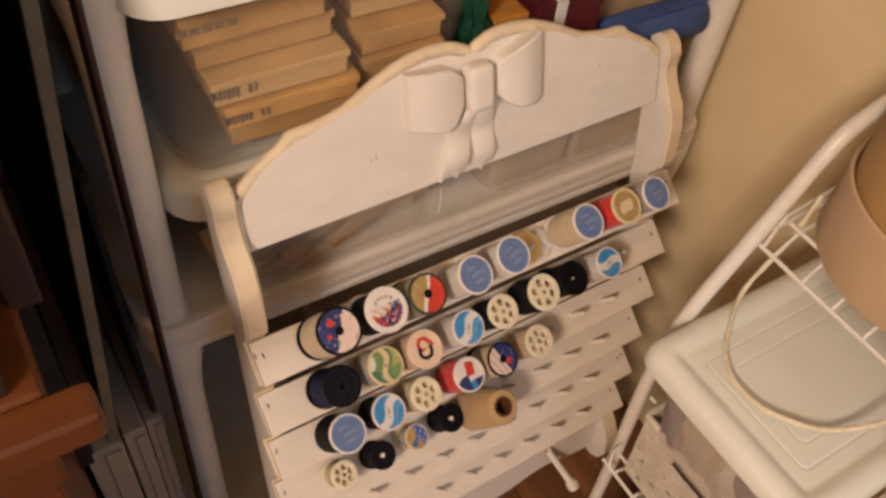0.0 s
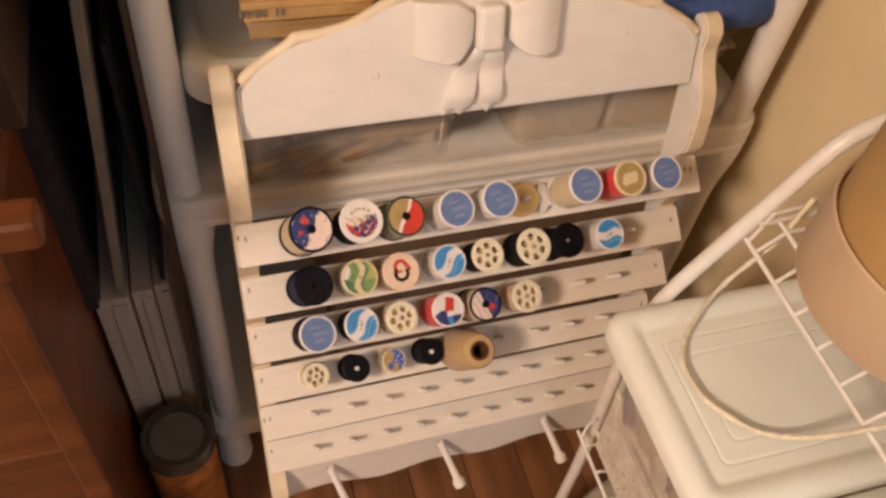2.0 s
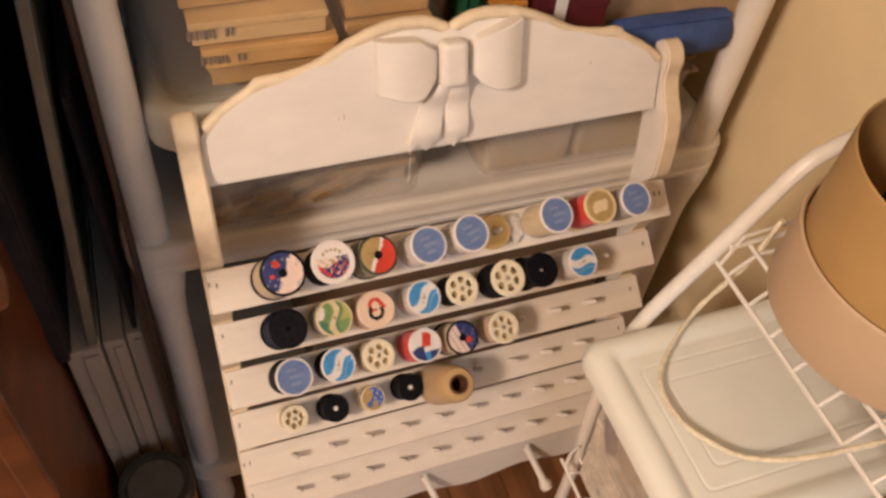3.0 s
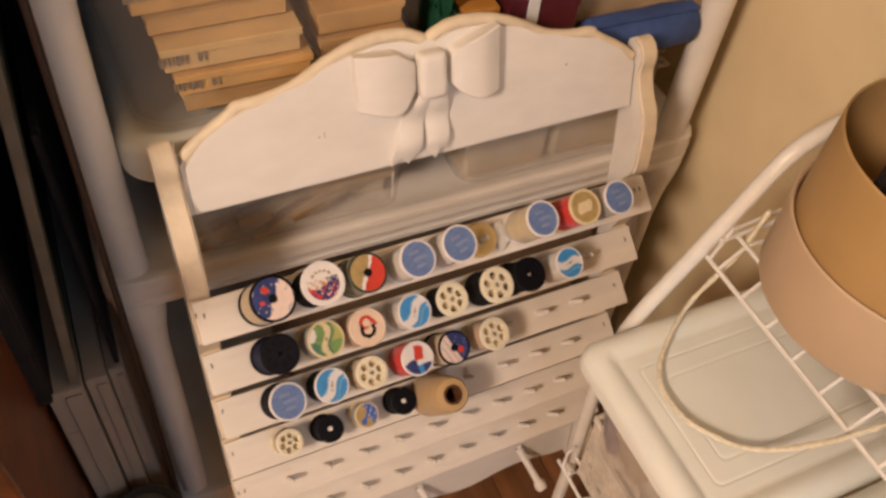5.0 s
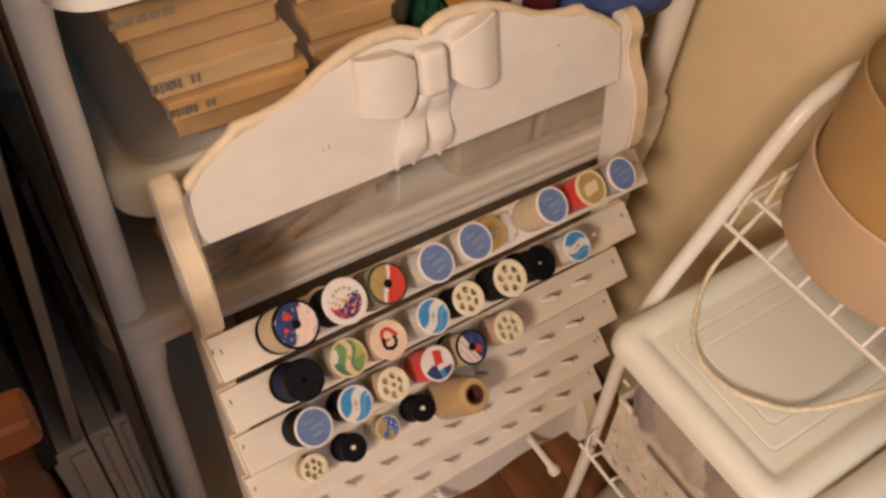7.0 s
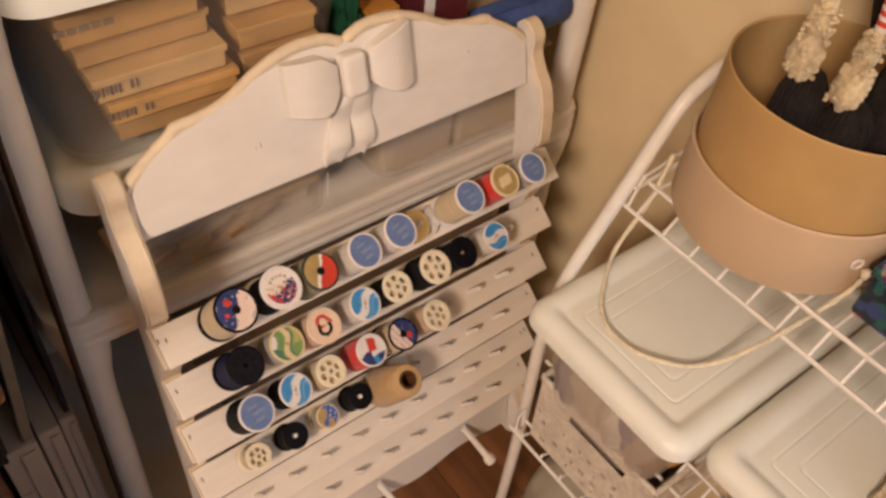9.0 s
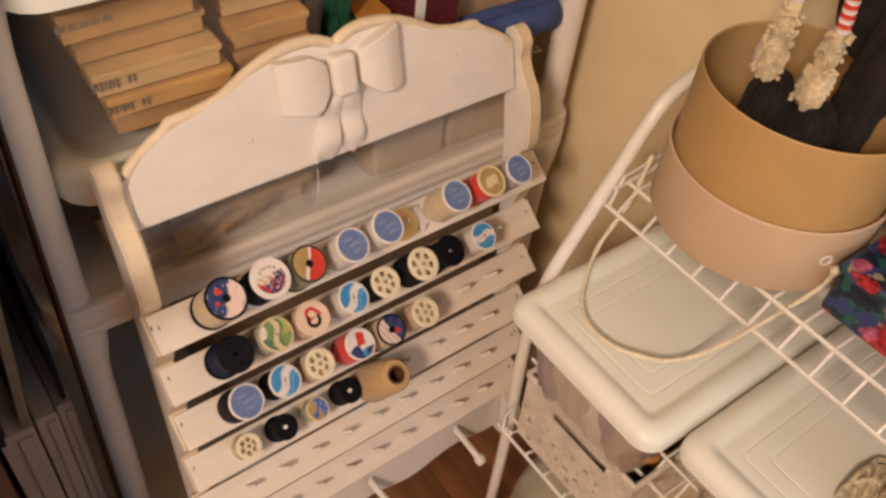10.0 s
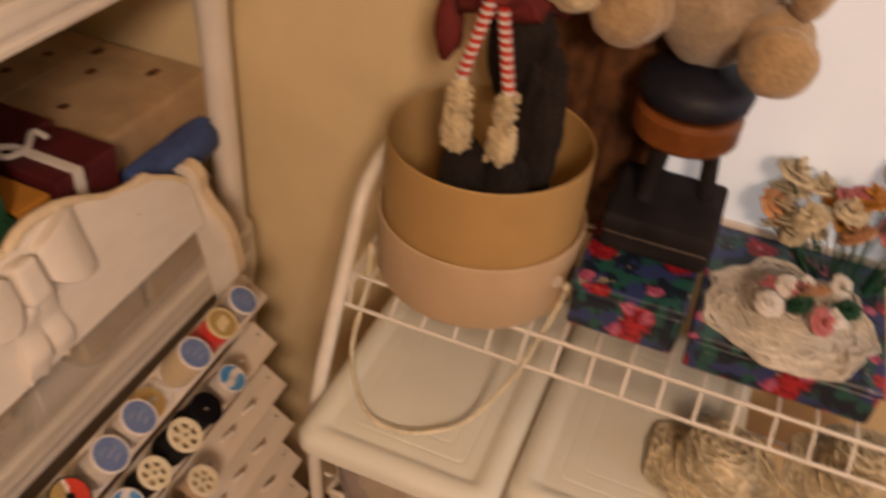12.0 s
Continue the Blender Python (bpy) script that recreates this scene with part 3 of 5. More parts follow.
# scalloped apron with three long pegs
AP = []
for k in range(41):
    x = -0.2 + 0.4 * k / 40
    AP.append((x, -0.4245 + 0.0055 * math.cos(2 * math.pi * (x + 0.0165) / 0.137)))
AP += [(0.2, -0.350), (-0.2, -0.350)]
apron = part("apron", add_prism(bmesh.new(), AP, 0.012, Matrix()), M_RACK, rack)
apron.matrix_local = Matrix.Translation((0, 0.006, 0)) @ Matrix.Rotation(radians(90), 4, "X")
for x in (-0.147, -0.0125, 0.1215):
    bm = lathe([(0.0046, -0.006), (0.0042, 0.022), (0.0048, 0.043), (0.0070, 0.0455), (0.0080, 0.050), (0.007, 0.055), (0, 0.057)], 14)
    ob = smooth(part("hanging_peg", bm, M_RACK, rack))
    ob.matrix_local = Matrix.Translation((x, -0.002, -0.382)) @ Vector((0.0155, -0.037, -0.0396)).to_track_quat("Z", "Y").to_matrix().to_4x4()



# ---- thread spools ----
def disc(bm, r, z, mi, seg=28, m=None):
    c = [bm.verts.new((r * math.cos(2 * math.pi * k / seg), r * math.sin(2 * math.pi * k / seg), z)) for k in range(seg)]
    bm.faces.new(c).material_index = mi


def grain(x, y, k):
    """A smooth patchy value from -1 to 1 for printed marks."""
    return math.sin(7.3 * x + 3.1 * k) * math.sin(6.1 * y + 1.7 * k) * 0.6 + math.sin(13.7 * x - 9.2 * y + k) * 0.4


def blue_print(x, y):
    q = y - 0.12 * x
    for c, a, b in ((0.42, -0.45, 0.15), (0.02, -0.30, 0.55), (-0.42, -0.20, 0.40)):
        if abs(q - c) < 0.09 and a < x < b:
            return 1
    return 0


def sky_print(x, y):
    a = 0.74 * x + 0.67 * y
    s = 0.67 * x - 0.74 * y + 0.14 * math.sin(3.4 * a)
    if abs(s) < 0.25:
        return 3 if abs(a) < 0.32 and abs(s) < 0.10 and grain(3 * x, 3 * y, 1) > 0.0 else 0
    if abs(s) < 0.33:
        return 2
    return 2 if 0.52 < s < 0.58 else 1


def navy_print(x, y):
    s = 0.86 * x - 0.5 * y
    if s > 0.03 + 0.05 * math.sin(5 * (x + y)):
        return 3 if math.sin(16 * s) > 0.75 and grain(x, y, 3) > -0.1 else 0
    if abs(x + 0.14 + 0.3 * y) < 0.16 and 0.30 < y < 0.62 or abs(y + 0.1) < 0.09 and -0.66 < x < -0.42:
        return 2
    return 3 if grain(2.2 * x, 2.2 * y, 5) > 0.80 else 1


def gold_print(x, y):
    s = 0.86 * x - 0.5 * y
    if s > 0.06:
        return 1
    return 2 if s > -0.12 + 0.05 * math.sin(4 * y) else 0


def art_print(x, y):
    r = math.hypot(x, y)
    if r > 0.84:
        return 0
    g = grain(1.9 * x, 2.3 * y, 2)
    if y < -0.10 + 0.12 * math.sin(4 * x):
        if g > 0.30 or x < -0.36 and g > -0.2:
            return 2
        return 3 if 0.16 < g < 0.24 else 1
    if y < 0.26:
        if x > 0.22 and g < 0.2:
            return 1
        return 4 if g > 0.34 or r < 0.10 else 3 if g < 0.05 else 0
    for k in range(5):
        a = radians(48 + 21 * k)
        if (x - 0.62 * math.cos(a)) ** 2 + (y - 0.62 * math.sin(a)) ** 2 < 0.006:
            return 4
    return 0


def green_print(x, y):
    s = x - 0.22 * math.sin(3.2 * y)
    if abs(s) < 0.19:
        return 4 if math.hypot(x, y) < 0.12 else 1
    if 0.19 <= s < 0.31 or s < -0.3 and y < -0.12 + 0.15 * math.sin(5 * x):
        return 3
    if s < -0.74:
        return 2
    return 5 if s > 0.42 and y > -0.2 else 0


def peach_print(x, y):
    p, q = (0.85 * x + 0.53 * y) * 0.66, (0.85 * y - 0.53 * x) * 0.66
    d = math.hypot(p + 0.06, q + 0.08)
    if 0.20 < d < 0.36 and (q < -0.05 or p < -0.1):
        return 2
    e = math.hypot(p - 0.10, q - 0.16)
    if 0.17 < e < 0.33 and q > 0.0 or abs(p - 0.36) < 0.07 and abs(q) < 0.22:
        return 1
    return 3 if math.hypot(x, y) < 0.09 else 0


def cream_print(x, y):
    p, q = 0.9 * x + 0.43 * y, 0.9 * y - 0.43 * x
    if (p / 0.62) ** 2 + ((q + 0.08 * math.sin(6 * p)) / 0.36) ** 2 < 1:
        return 2 if grain(2 * x, 2 * y, 4) > 0.45 else 1
    return 1 if math.hypot(x, y) > 0.93 else 0


def tricolour_print(x, y):
    if -0.22 < x - 0.2 * y < 0.40 and y > -0.10 and math.hypot(x, y) < 0.84:
        return 1
    if x < -0.12 and y < -0.05 + 0.5 * x + 0.3 and y < 0.0:
        return 2
    if y < -0.42:
        return 3 if x < 0.25 else 2
    return 0


def navy_turned_print(x, y):
    s = 0.92 * x + 0.38 * y
    if s < 0.0:
        return 3 if math.sin(17 * s) > 0.8 else 0
    if (x - 0.42) ** 2 + (y + 0.22) ** 2 < 0.05:
        return 2
    return 3 if grain(2.2 * x, 2.2 * y, 7) > 0.80 else 1


def small_blue_print(x, y):
    if math.hypot(x + 0.38, y + 0.46) < 0.27:
        return 0
    if x < -0.12 + 0.2 * math.sin(4 * y) or (y < -0.3 and x < 0.35):
        return 1
    return 2 if grain(1.5 * x, 1.5 * y, 3) > 0.5 else 0


M_OLIVE = mat("olive_print", (0.42, 0.42, 0.14), 0.45, 0.12, 200, 0.0)
M_DEEPGREEN = mat("deep_green_print", (0.07, 0.20, 0.13), 0.45, 0.12, 200, 0.0)
M_PALESKY = mat("pale_sky_print", (0.30, 0.52, 0.72), 0.45, 0.1, 200, 0.0)
M_GREYPRINT = mat("grey_type", (0.42, 0.42, 0.44), 0.5, 0.1, 200, 0.0)
LABELS = {
    "blue": (blue_print, [M_BLUELABEL, M_PALEBLUE]),
    "sky": (sky_print, [M_LWHITE, M_SKY, M_PALESKY, M_GREYPRINT]),
    "navy": (navy_print, [M_LPINK, M_NAVY, M_LRED, M_GREYPRINT]),
    "navyturned": (navy_turned_print, [M_LPINK, M_NAVY, M_LRED, M_GREYPRINT]),
    "gold": (gold_print, [M_LGOLD, M_LRED, M_LWHITE]),
    "art": (art_print, [M_LWHITE, M_NAVY, M_LRED, M_LPINK, M_WELL]),
    "green": (green_print, [M_LGREEN, M_LCREAM, M_LWHITE, M_DEEPGREEN, M_WELL, M_OLIVE]),
    "peach": (peach_print, [M_LPEACH, M_LRED, M_BLACK, M_WELL]),
    "cream": (cream_print, [M_LGOLD, M_LCREAM, M_LPEACH]),
    "tricolour": (tricolour_print, [M_LWHITE, M_LRED, M_NAVY, M_SKY]),
    "smallblue": (small_blue_print, [M_SMALLBLUE, M_LGOLD, M_LCREAM]),
}


def label_disc(kind, r, z):
    """A round paper label whose print is cut into small tiles."""
    fn = LABELS[kind][0]
    bm = bmesh.new()
    nr, ns = 18, 56
    rings = [[bm.verts.new((r * j / nr * math.cos(2 * math.pi * k / ns), r * j / nr * math.sin(2 * math.pi * k / ns), z)) for k in range(ns)] for j in range(1, nr + 1)]
    mid = bm.verts.new((0, 0, z))
    for j in range(nr):
        for k in range(ns):
            kk = (k + 1) % ns
            f = bm.faces.new((mid, rings[0][k], rings[0][kk]) if j == 0 else (rings[j - 1][k], rings[j][k], rings[j][kk], rings[j - 1][kk]))
            q, a = (j + 0.5) / nr, 2 * math.pi * (k + 0.5) / ns
            f.material_index = fn(q * math.cos(a), q * math.sin(a))
    return bm


def spoked_disc(r, hub, rim, holes, hole_r, z, depth, m0=0.0):
    """A flat moulded end pierced by a ring of round holes with inner walls."""
    bm = bmesh.new()
    n = 18
    half = math.pi / holes
    cx = (hub + rim) / 2
    for h in range(holes):
        rot = Matrix.Rotation(2 * half * h + m0, 4, "Z")
        ins, outs, low = [], [], []
        for k in range(n):
            a = 2 * math.pi * k / n
            d = Vector((math.cos(a), math.sin(a), 0))
            t = hole_r
            while t < r * 2:
                p = Vector((cx, 0, 0)) + d * t
                if p.length > r or p.length < 0.0012 or abs(math.atan2(p.y, p.x)) > half:
                    break
                t += r * 0.01
            ins.append(bm.verts.new(rot @ (Vector((cx, 0, z)) + d * hole_r)))
            low.append(bm.verts.new(rot @ (Vector((cx, 0, z - depth)) + d * hole_r * 0.92)))
            outs.append(bm.verts.new(rot @ (Vector((cx, 0, z)) + d * t)))
        for k in range(n):
            kk = (k + 1) % n
            bm.faces.new((ins[k], outs[k], outs[kk], ins[kk]))
            bm.faces.new((low[k], ins[k], ins[kk], low[kk]))
    bmesh.ops.remove_doubles(bm, verts=bm.verts[:], dist=0.0005)
    return bm


def spool(row, col, kind, thread, flange, r, length, label, spin, group="thread spools on the rack"):
    """A spool standing on its peg: flanged core, wound thread and an end label or a spoked end."""
    rr = random.Random(row * 10 + col)
    lean = peg_lean(col)
    way = lean @ Vector((0, 0, length))
    x, y = SPOOL_ENDS[row][col]
    m = RACK @ slat_pose(row) @ Matrix.Translation((x - way.x, y - way.y, 0.0015)) @ lean @ Matrix.Rotation(radians(spin), 4, "Z")
    sp = thing("thread_spool", m, label, "thread spool", group)
    f = 0.0022
    hole = 0.0038
    core = [(hole, 0.0), (r - 0.0006, 0.0), (r, 0.0006), (r, f), (r * 0.7, f + 0.001), (r * 0.62, f + 0.003), (r * 0.62, length - f - 0.003), (r * 0.7, length - f - 0.001), (r, length - f), (r, length - 0.0006), (r - 0.0008, length), (r * 0.9, length), (r * 0.88, length - 0.0008), (hole, length - 0.0008), (hole, 0.0)]
    if kind == "wheel":
        core = [(hole, 0.0), (r, 0.0), (r, f), (r * 0.62, f + 0.002), (r * 0.62, length - f - 0.002), (r, length - f), (r, length - 0.0005), (r - 0.0008, length), (r * 0.82, length), (r * 0.80, length - 0.005), (hole, length - 0.005), (hole, 0.0)]
    smooth(part("core", lathe(core, 30), flange, sp))
    tr = r * rr.uniform(0.86, 0.97)
    smooth(part("wound_thread", lathe([(r * 0.6, f + 0.0012), (tr - 0.001, f + 0.002), (tr, f + 0.005), (tr * 0.985, length * 0.5), (tr, length - f - 0.005), (tr - 0.001, length - f - 0.002), (r * 0.6, length - f - 0.0012)], 30), thread, sp))
    if kind == "wheel":
        big = r < 0.014
        part("spoked_end", spoked_disc(r * 0.90, r * 0.30, r * 0.80, 6, r * (0.235 if big else 0.225), length - 0.0004, 0.004, 0.2), flange, sp)
        bm = bmesh.new()
        disc(bm, r * 0.88, length - 0.0044, 0)
        part("recess", bm, M_WELL, sp)
    elif kind in LABELS:
        part("end_label", label_disc(kind, r * (0.80 if kind == "peach" else 0.885), length - 0.0006), LABELS[kind][1], sp)
        if kind in ("navy", "navyturned", "gold", "sky", "green"):
            bm = bmesh.new()
            dark = kind in ("navy", "navyturned", "gold")
            disc(bm, hole * (0.95 if dark else 0.36), length - 0.0003, 0, 14)
            part("centre_hole", bm, M_BLACK if dark else M_WELL, sp)
    elif kind == "darkwheel":
        part("spoked_end", spoked_disc(r * 0.88, r * 0.30, r * 0.78, 8, r * 0.17, length - 0.0004, 0.0035, 0.2), M_NAVYPLASTIC, sp)
    elif kind == "plain":
        bm = lathe([(r * 0.86, length - 0.0008), (r * 0.55, length - 0.0022), (hole * 1.5, length - 0.0010), (hole, length - 0.0035), (0.0, length - 0.0035)], 24)
        smooth(part("dished_end", bm, flange, sp))
        if row == 3:
            part("peg_tip", lathe([(0.0022, length - 0.004), (0.0022, length - 0.0002), (0, length)], 10), M_RACK, sp)
        elif col == 6:
            part("peg_tip", lathe([(0.0013, length - 0.004), (0.0013, length - 0.0012), (0, length - 0.001)], 10), M_CARD, sp)
    return sp


R1 = 0.0163
# where the outer end of each spool lies along and across its slat, row by row
SPOOL_ENDS = (
    {0: (-0.1583, 0.0014), 1: (-0.1175, 0.0018), 2: (-0.0795, 0.0001), 3: (-0.0371, -0.0008), 4: (0.0017, 0.0016), 6: (0.0816, 0.0021), 7: (0.1239, 0.0017), 8: (0.1607, 0.0014)},
    {0: (-0.1586, 0.0009), 1: (-0.1183, 0.0011), 2: (-0.0817, 0.0002), 3: (-0.0372, 0.0009), 4: (-0.0010, 0.0012), 5: (0.0436, 0.0014), 6: (0.0783, 0.0016), 7: (0.1212, 0.0005)},
    {0: (-0.1583, 0.0014), 1: (-0.1172, 0.0022), 2: (-0.0787, 0.0016), 3: (-0.0346, 0.0010), 4: (0.0031, -0.0005), 5: (0.0463, -0.0005)},
    {0: (-0.1601, 0.0015), 1: (-0.1198, 0.0011), 2: (-0.0817, 0.0016), 3: (-0.0425, 0.0027)},
)
SPOOLS = [
    (0, 0, "navy", T_CREAM, M_BLACK, 0.0185, 0.046, "cream thread spool with black rim and navy and pink label", 0),
    (0, 1, "art", T_BLACK, M_LWHITE, 0.0182, 0.046, "black thread spool with white end and picture label", 0),
    (0, 2, "gold", T_GREEN, M_GREENBLACK, 0.0168, 0.042, "olive thread spool with gold and red label", 0),
    (0, 3, "blue", T_WHITE, M_LWHITE, R1, 0.047, "white thread spool with blue paper label", 0),
    (0, 4, "blue", T_WHITE, M_LWHITE, R1, 0.047, "white thread spool with blue paper label", 5),
    (0, 6, "blue", T_CREAM, M_LWHITE, R1, 0.047, "cream thread spool with blue paper label", -5),
    (0, 7, "cream", T_RED, M_LCREAM, R1, 0.048, "bright red thread spool with cream label", 0),
    (0, 8, "blue", T_GREY, M_LWHITE, R1 * 0.97, 0.046, "pale grey thread spool with blue paper label", 0),
    (1, 0, "darkwheel", T_NAVY, M_BLACK, 0.0172, 0.040, "navy thread spool with black plastic ends", 0),
    (1, 1, "green", T_GREY, M_LCREAM, R1, 0.041, "grey thread spool with green and cream label", 0),
    (1, 2, "peach", T_PEACH, M_LPEACH, R1 * 1.03, 0.043, "peach thread spool with red and black printed label", 0),
    (1, 3, "sky", T_WHITE, M_LWHITE, R1 * 0.98, 0.042, "white thread spool with sky blue striped label", 0),
    (1, 4, "wheel", T_BLACK, M_CREAM, R1 * 0.95, 0.043, "black thread spool with cream spoked end", 12),
    (1, 5, "wheel", T_BLACK, M_CREAM, R1 * 1.04, 0.044, "black thread spool with cream spoked end", 25),
    (1, 6, "plain", T_BLACK, M_BLACK, R1, 0.043, "black thread spool with black plastic ends", 0),
    (1, 7, "sky", T_WHITE, M_LWHITE, R1 * 0.93, 0.042, "white thread spool with sky blue striped label", -45),
    (2, 0, "blue", T_BLACK, M_LWHITE, R1 * 1.05, 0.046, "black thread spool with blue paper label", -5),
    (2, 1, "sky", T_BLACK, M_LWHITE, R1, 0.044, "black thread spool with sky blue striped label", 5),
    (2, 2, "wheel", T_CREAM, M_CREAM, R1 * 0.95, 0.042, "cream thread spool with cream spoked end", 0),
    (2, 3, "tricolour", T_RED, M_LWHITE, R1, 0.046, "bright red thread spool with red, white and blue label", 0),
    (2, 4, "navyturned", T_CREAM, M_BLACK, R1, 0.044, "cream thread spool with black rim and navy and pink label", 0),
    (2, 5, "wheel", T_PEACH, M_CREAM, R1 * 0.98, 0.043, "pale peach thread spool with cream spoked end", 15),
    (3, 0, "wheel", T_CREAM, M_CREAM, 0.0130, 0.028, "small cream thread spool with spoked end", 0),
    (3, 1, "plain", T_BLACK, M_BLACK, 0.0135, 0.028, "small black thread spool with dished black end", 0),
    (3, 2, "smallblue", T_GREY, M_LCREAM, 0.0125, 0.027, "small grey thread spool with blue and gold label", 0),
    (3, 3, "plain", T_BLACK, M_BLACK, 0.0135, 0.028, "small black thread spool with dished black end", 0),
]
for s in SPOOLS:
    spool(*s)
# a tan cone and a nearly empty cream reel
m = RACK @ slat_pose(3) @ Matrix.Translation((-0.0100, -0.0035, -0.002)) @ peg_lean(5)
cone = thing("thread_cone", m, "tall tan thread cone with hollow top", "thread cone")
smooth(part("wound_thread", lathe([(0.010, 0.004), (0.0205, 0.004), (0.0225, 0.012), (0.0195, 0.050), (0.0175, 0.0665), (0.0155, 0.069), (0.0095, 0.070)], 32), T_TAN, cone))
smooth(part("cardboard_core", lathe([(0.0, 0.03), (0.0055, 0.03), (0.0075, 0.0705), (0.0098, 0.0705), (0.0098, 0.0), (0.0, 0.0)], 24), M_BROWN, cone))
m = RACK @ slat_pose(0) @ Matrix.Translation((peg_x(5), 0, 0.0003))
reel = thing("thread_reel", m, "nearly empty yellow reel low on its peg, loose cream thread beside", "thread reel")
smooth(part("wound_thread", lathe([(0.0031, 0.0), (0.0155, 0.0), (0.0160, 0.002), (0.0140, 0.004), (0.0138, 0.009), (0.0150, 0.0105), (0.0145, 0.012), (0.0031, 0.011)], 24), T_YELLOW, reel))
smooth(part("loose_thread", add_blob(bmesh.new(), (0.0225, -0.001, 0.0035), (0.0085, 0.0125, 0.0042), 0.35, 12, 3), T_WHITE, reel, "loose tangle of cream thread"), 60)

# ---- on the shelves behind the rack ----
def bin_bm(x0, x1, y0, y1, z0, z1, t=0.003, flare=0.012, r=0.03):
    """An open tray with rounded corners and flaring sides."""
    bm = bmesh.new()

    def ring(inset, z):
        out = []
        xa, xb, ya, yb = x0 + inset, x1 - inset, y0 + inset, y1 - inset
        for cx, cy, a0 in ((xb - r, yb - r, 0), (xa + r, yb - r, 90), (xa + r, ya + r, 180), (xb - r, ya + r, 270)):
            for k in range(5):
                a = radians(a0 + 22.5 * k)
                out.append(bm.verts.new((cx + r * math.cos(a), cy + r * math.sin(a), z)))
        return out

    loops = [ring(flare + 0.010, z0), ring(flare, z0 + 0.008), ring(0, z1), ring(t, z1), ring(flare + t, z0 + 0.010)]
    for a, b in zip(loops, loops[1:]):
        for k in range(len(a)):
            bm.faces.new((a[k], a[(k + 1) % len(a)], b[(k + 1) % len(a)], b[k]))
    bm.faces.new(loops[0][::-1])
    bm.faces.new(loops[-1])
    return bm


def lid_bm(x0, x1, y0, y1, z, r=0.03, drop=0.016, groove=True):
    """A snap-on lid: rolled edge, sunken panel and a ridge ring."""
    bm = bmesh.new()

    def ring(inset, zz):
        out = []
        rr = max(0.006, r - inset * 0.6)
        xa, xb, ya, yb = x0 + inset, x1 - inset, y0 + inset, y1 - inset
        for cx, cy, a0 in ((xb - rr, yb - rr, 0), (xa + rr, yb - rr, 90), (xa + rr, ya + rr, 180), (xb - rr, ya + rr, 270)):
            for k in range(7):
                a = radians(a0 + 15 * k)
                out.append(bm.verts.new((cx + rr * math.cos(a), cy + rr * math.sin(a), zz)))
        return out

    prof = [(0.004, z - drop), (0.0, z - drop + 0.002), (0.0005, z - 0.009), (0.0035, z - 0.0038), (0.009, z - 0.0008), (0.014, z), (0.019, z - 0.0010), (0.0235, z - 0.0038), (0.0255, z - 0.0048)]
    if groove:
        prof += [(0.0280, z - 0.0044), (0.0295, z - 0.0043), (0.0360, z - 0.0042), (0.0370, z - 0.0042), (0.0382, z - 0.0049), (0.0394, z - 0.0042), (0.0404, z - 0.0042), (0.0515, z - 0.0041), (0.0530, z - 0.0041), (0.0541, z - 0.0047), (0.0552, z - 0.0042), (0.0565, z - 0.0042)]
    loops = [ring(i, zz) for i, zz in prof]
    for a, b in zip(loops, loops[1:]):
        for k in range(len(a)):
            bm.faces.new((a[k], a[(k + 1) % len(a)], b[(k + 1) % len(a)], b[k]))
    bm.faces.new(loops[-1])
    bm.faces.new(loops[0][::-1])
    return bm


# tan tote on the lower shelf
tote = thing("storage_tote", pose(0.085, 0.205, 0.1315), "tan plastic tote on the lower shelf", "storage tote")
part("tote_body", ring_loft(-0.200, 0.200, -0.14, 0.14, 0.03, [(0.02, 0.0), (0.016, 0.004), (0.002, 0.30), (0.012, 0.302)]), M_TOTE, tote)
part("tote_lid", ring_loft(-0.207, 0.207, -0.147, 0.147, 0.03, [(0.004, 0.302), (0.0, 0.304), (0.0, 0.318), (0.004, 0.322), (0.02, 0.322)]), M_TOTE, tote)

# lower clear trays with odds and ends
for x0, x1 in ((-0.200, 0.004), (0.058, 0.27)):
    tray = thing("clear_tray", pose((x0 + x1) / 2, 0.19, 0.558), "clear plastic tray holding sticks and papers", "storage tray")
    o = part("tray_shell", bin_bm(x0, x1, 0.046, 0.33, 0.558, 0.666, r=0.02, flare=0.004), M_TRAY, tray)
    o.visible_shadow = False
    q = part("rolled_rim", tube([(x0, 0.048, 0.667), (x1, 0.048, 0.667), (x1, 0.33, 0.667), (x0, 0.33, 0.667)], 0.002, 6, True), M_TRAY, tray)
    q.matrix_parent_inverse = tray.matrix_world.inverted()
    o.matrix_parent_inverse = tray.matrix_world.inverted()
for k in range(8):
    x = -0.165 + 0.016 * k
    st = thing("wooden_stick", pose(x, 0.058 + 0.005 * (k % 3), 0.574 + 0.008 * (k % 4), 0, -24 + 7 * (k % 4), (7 * k) % 22 - 8), "thin brown wooden craft stick lying in the tray", "stick", "craft sticks")
    part("stick_body", box_bm((0, 0, 0), (0.085 + 0.006 * (k % 3), 0.007, 0.008), 0.001), (M_BROWNBOX, M_BOOKBOX, M_REDWOOD)[k % 3], st)
FOLDS = ((-0.172, 0.083, 0.05, M_BROWNBOX), (-0.120, 0.085, 0.045, M_LINEN), (-0.070, 0.083, 0.05, M_MAROON), (-0.025, 0.085, 0.035, M_LINEN), (0.112, 0.083, 0.092, M_LINEN), (0.212, 0.084, 0.092, M_LINEN))
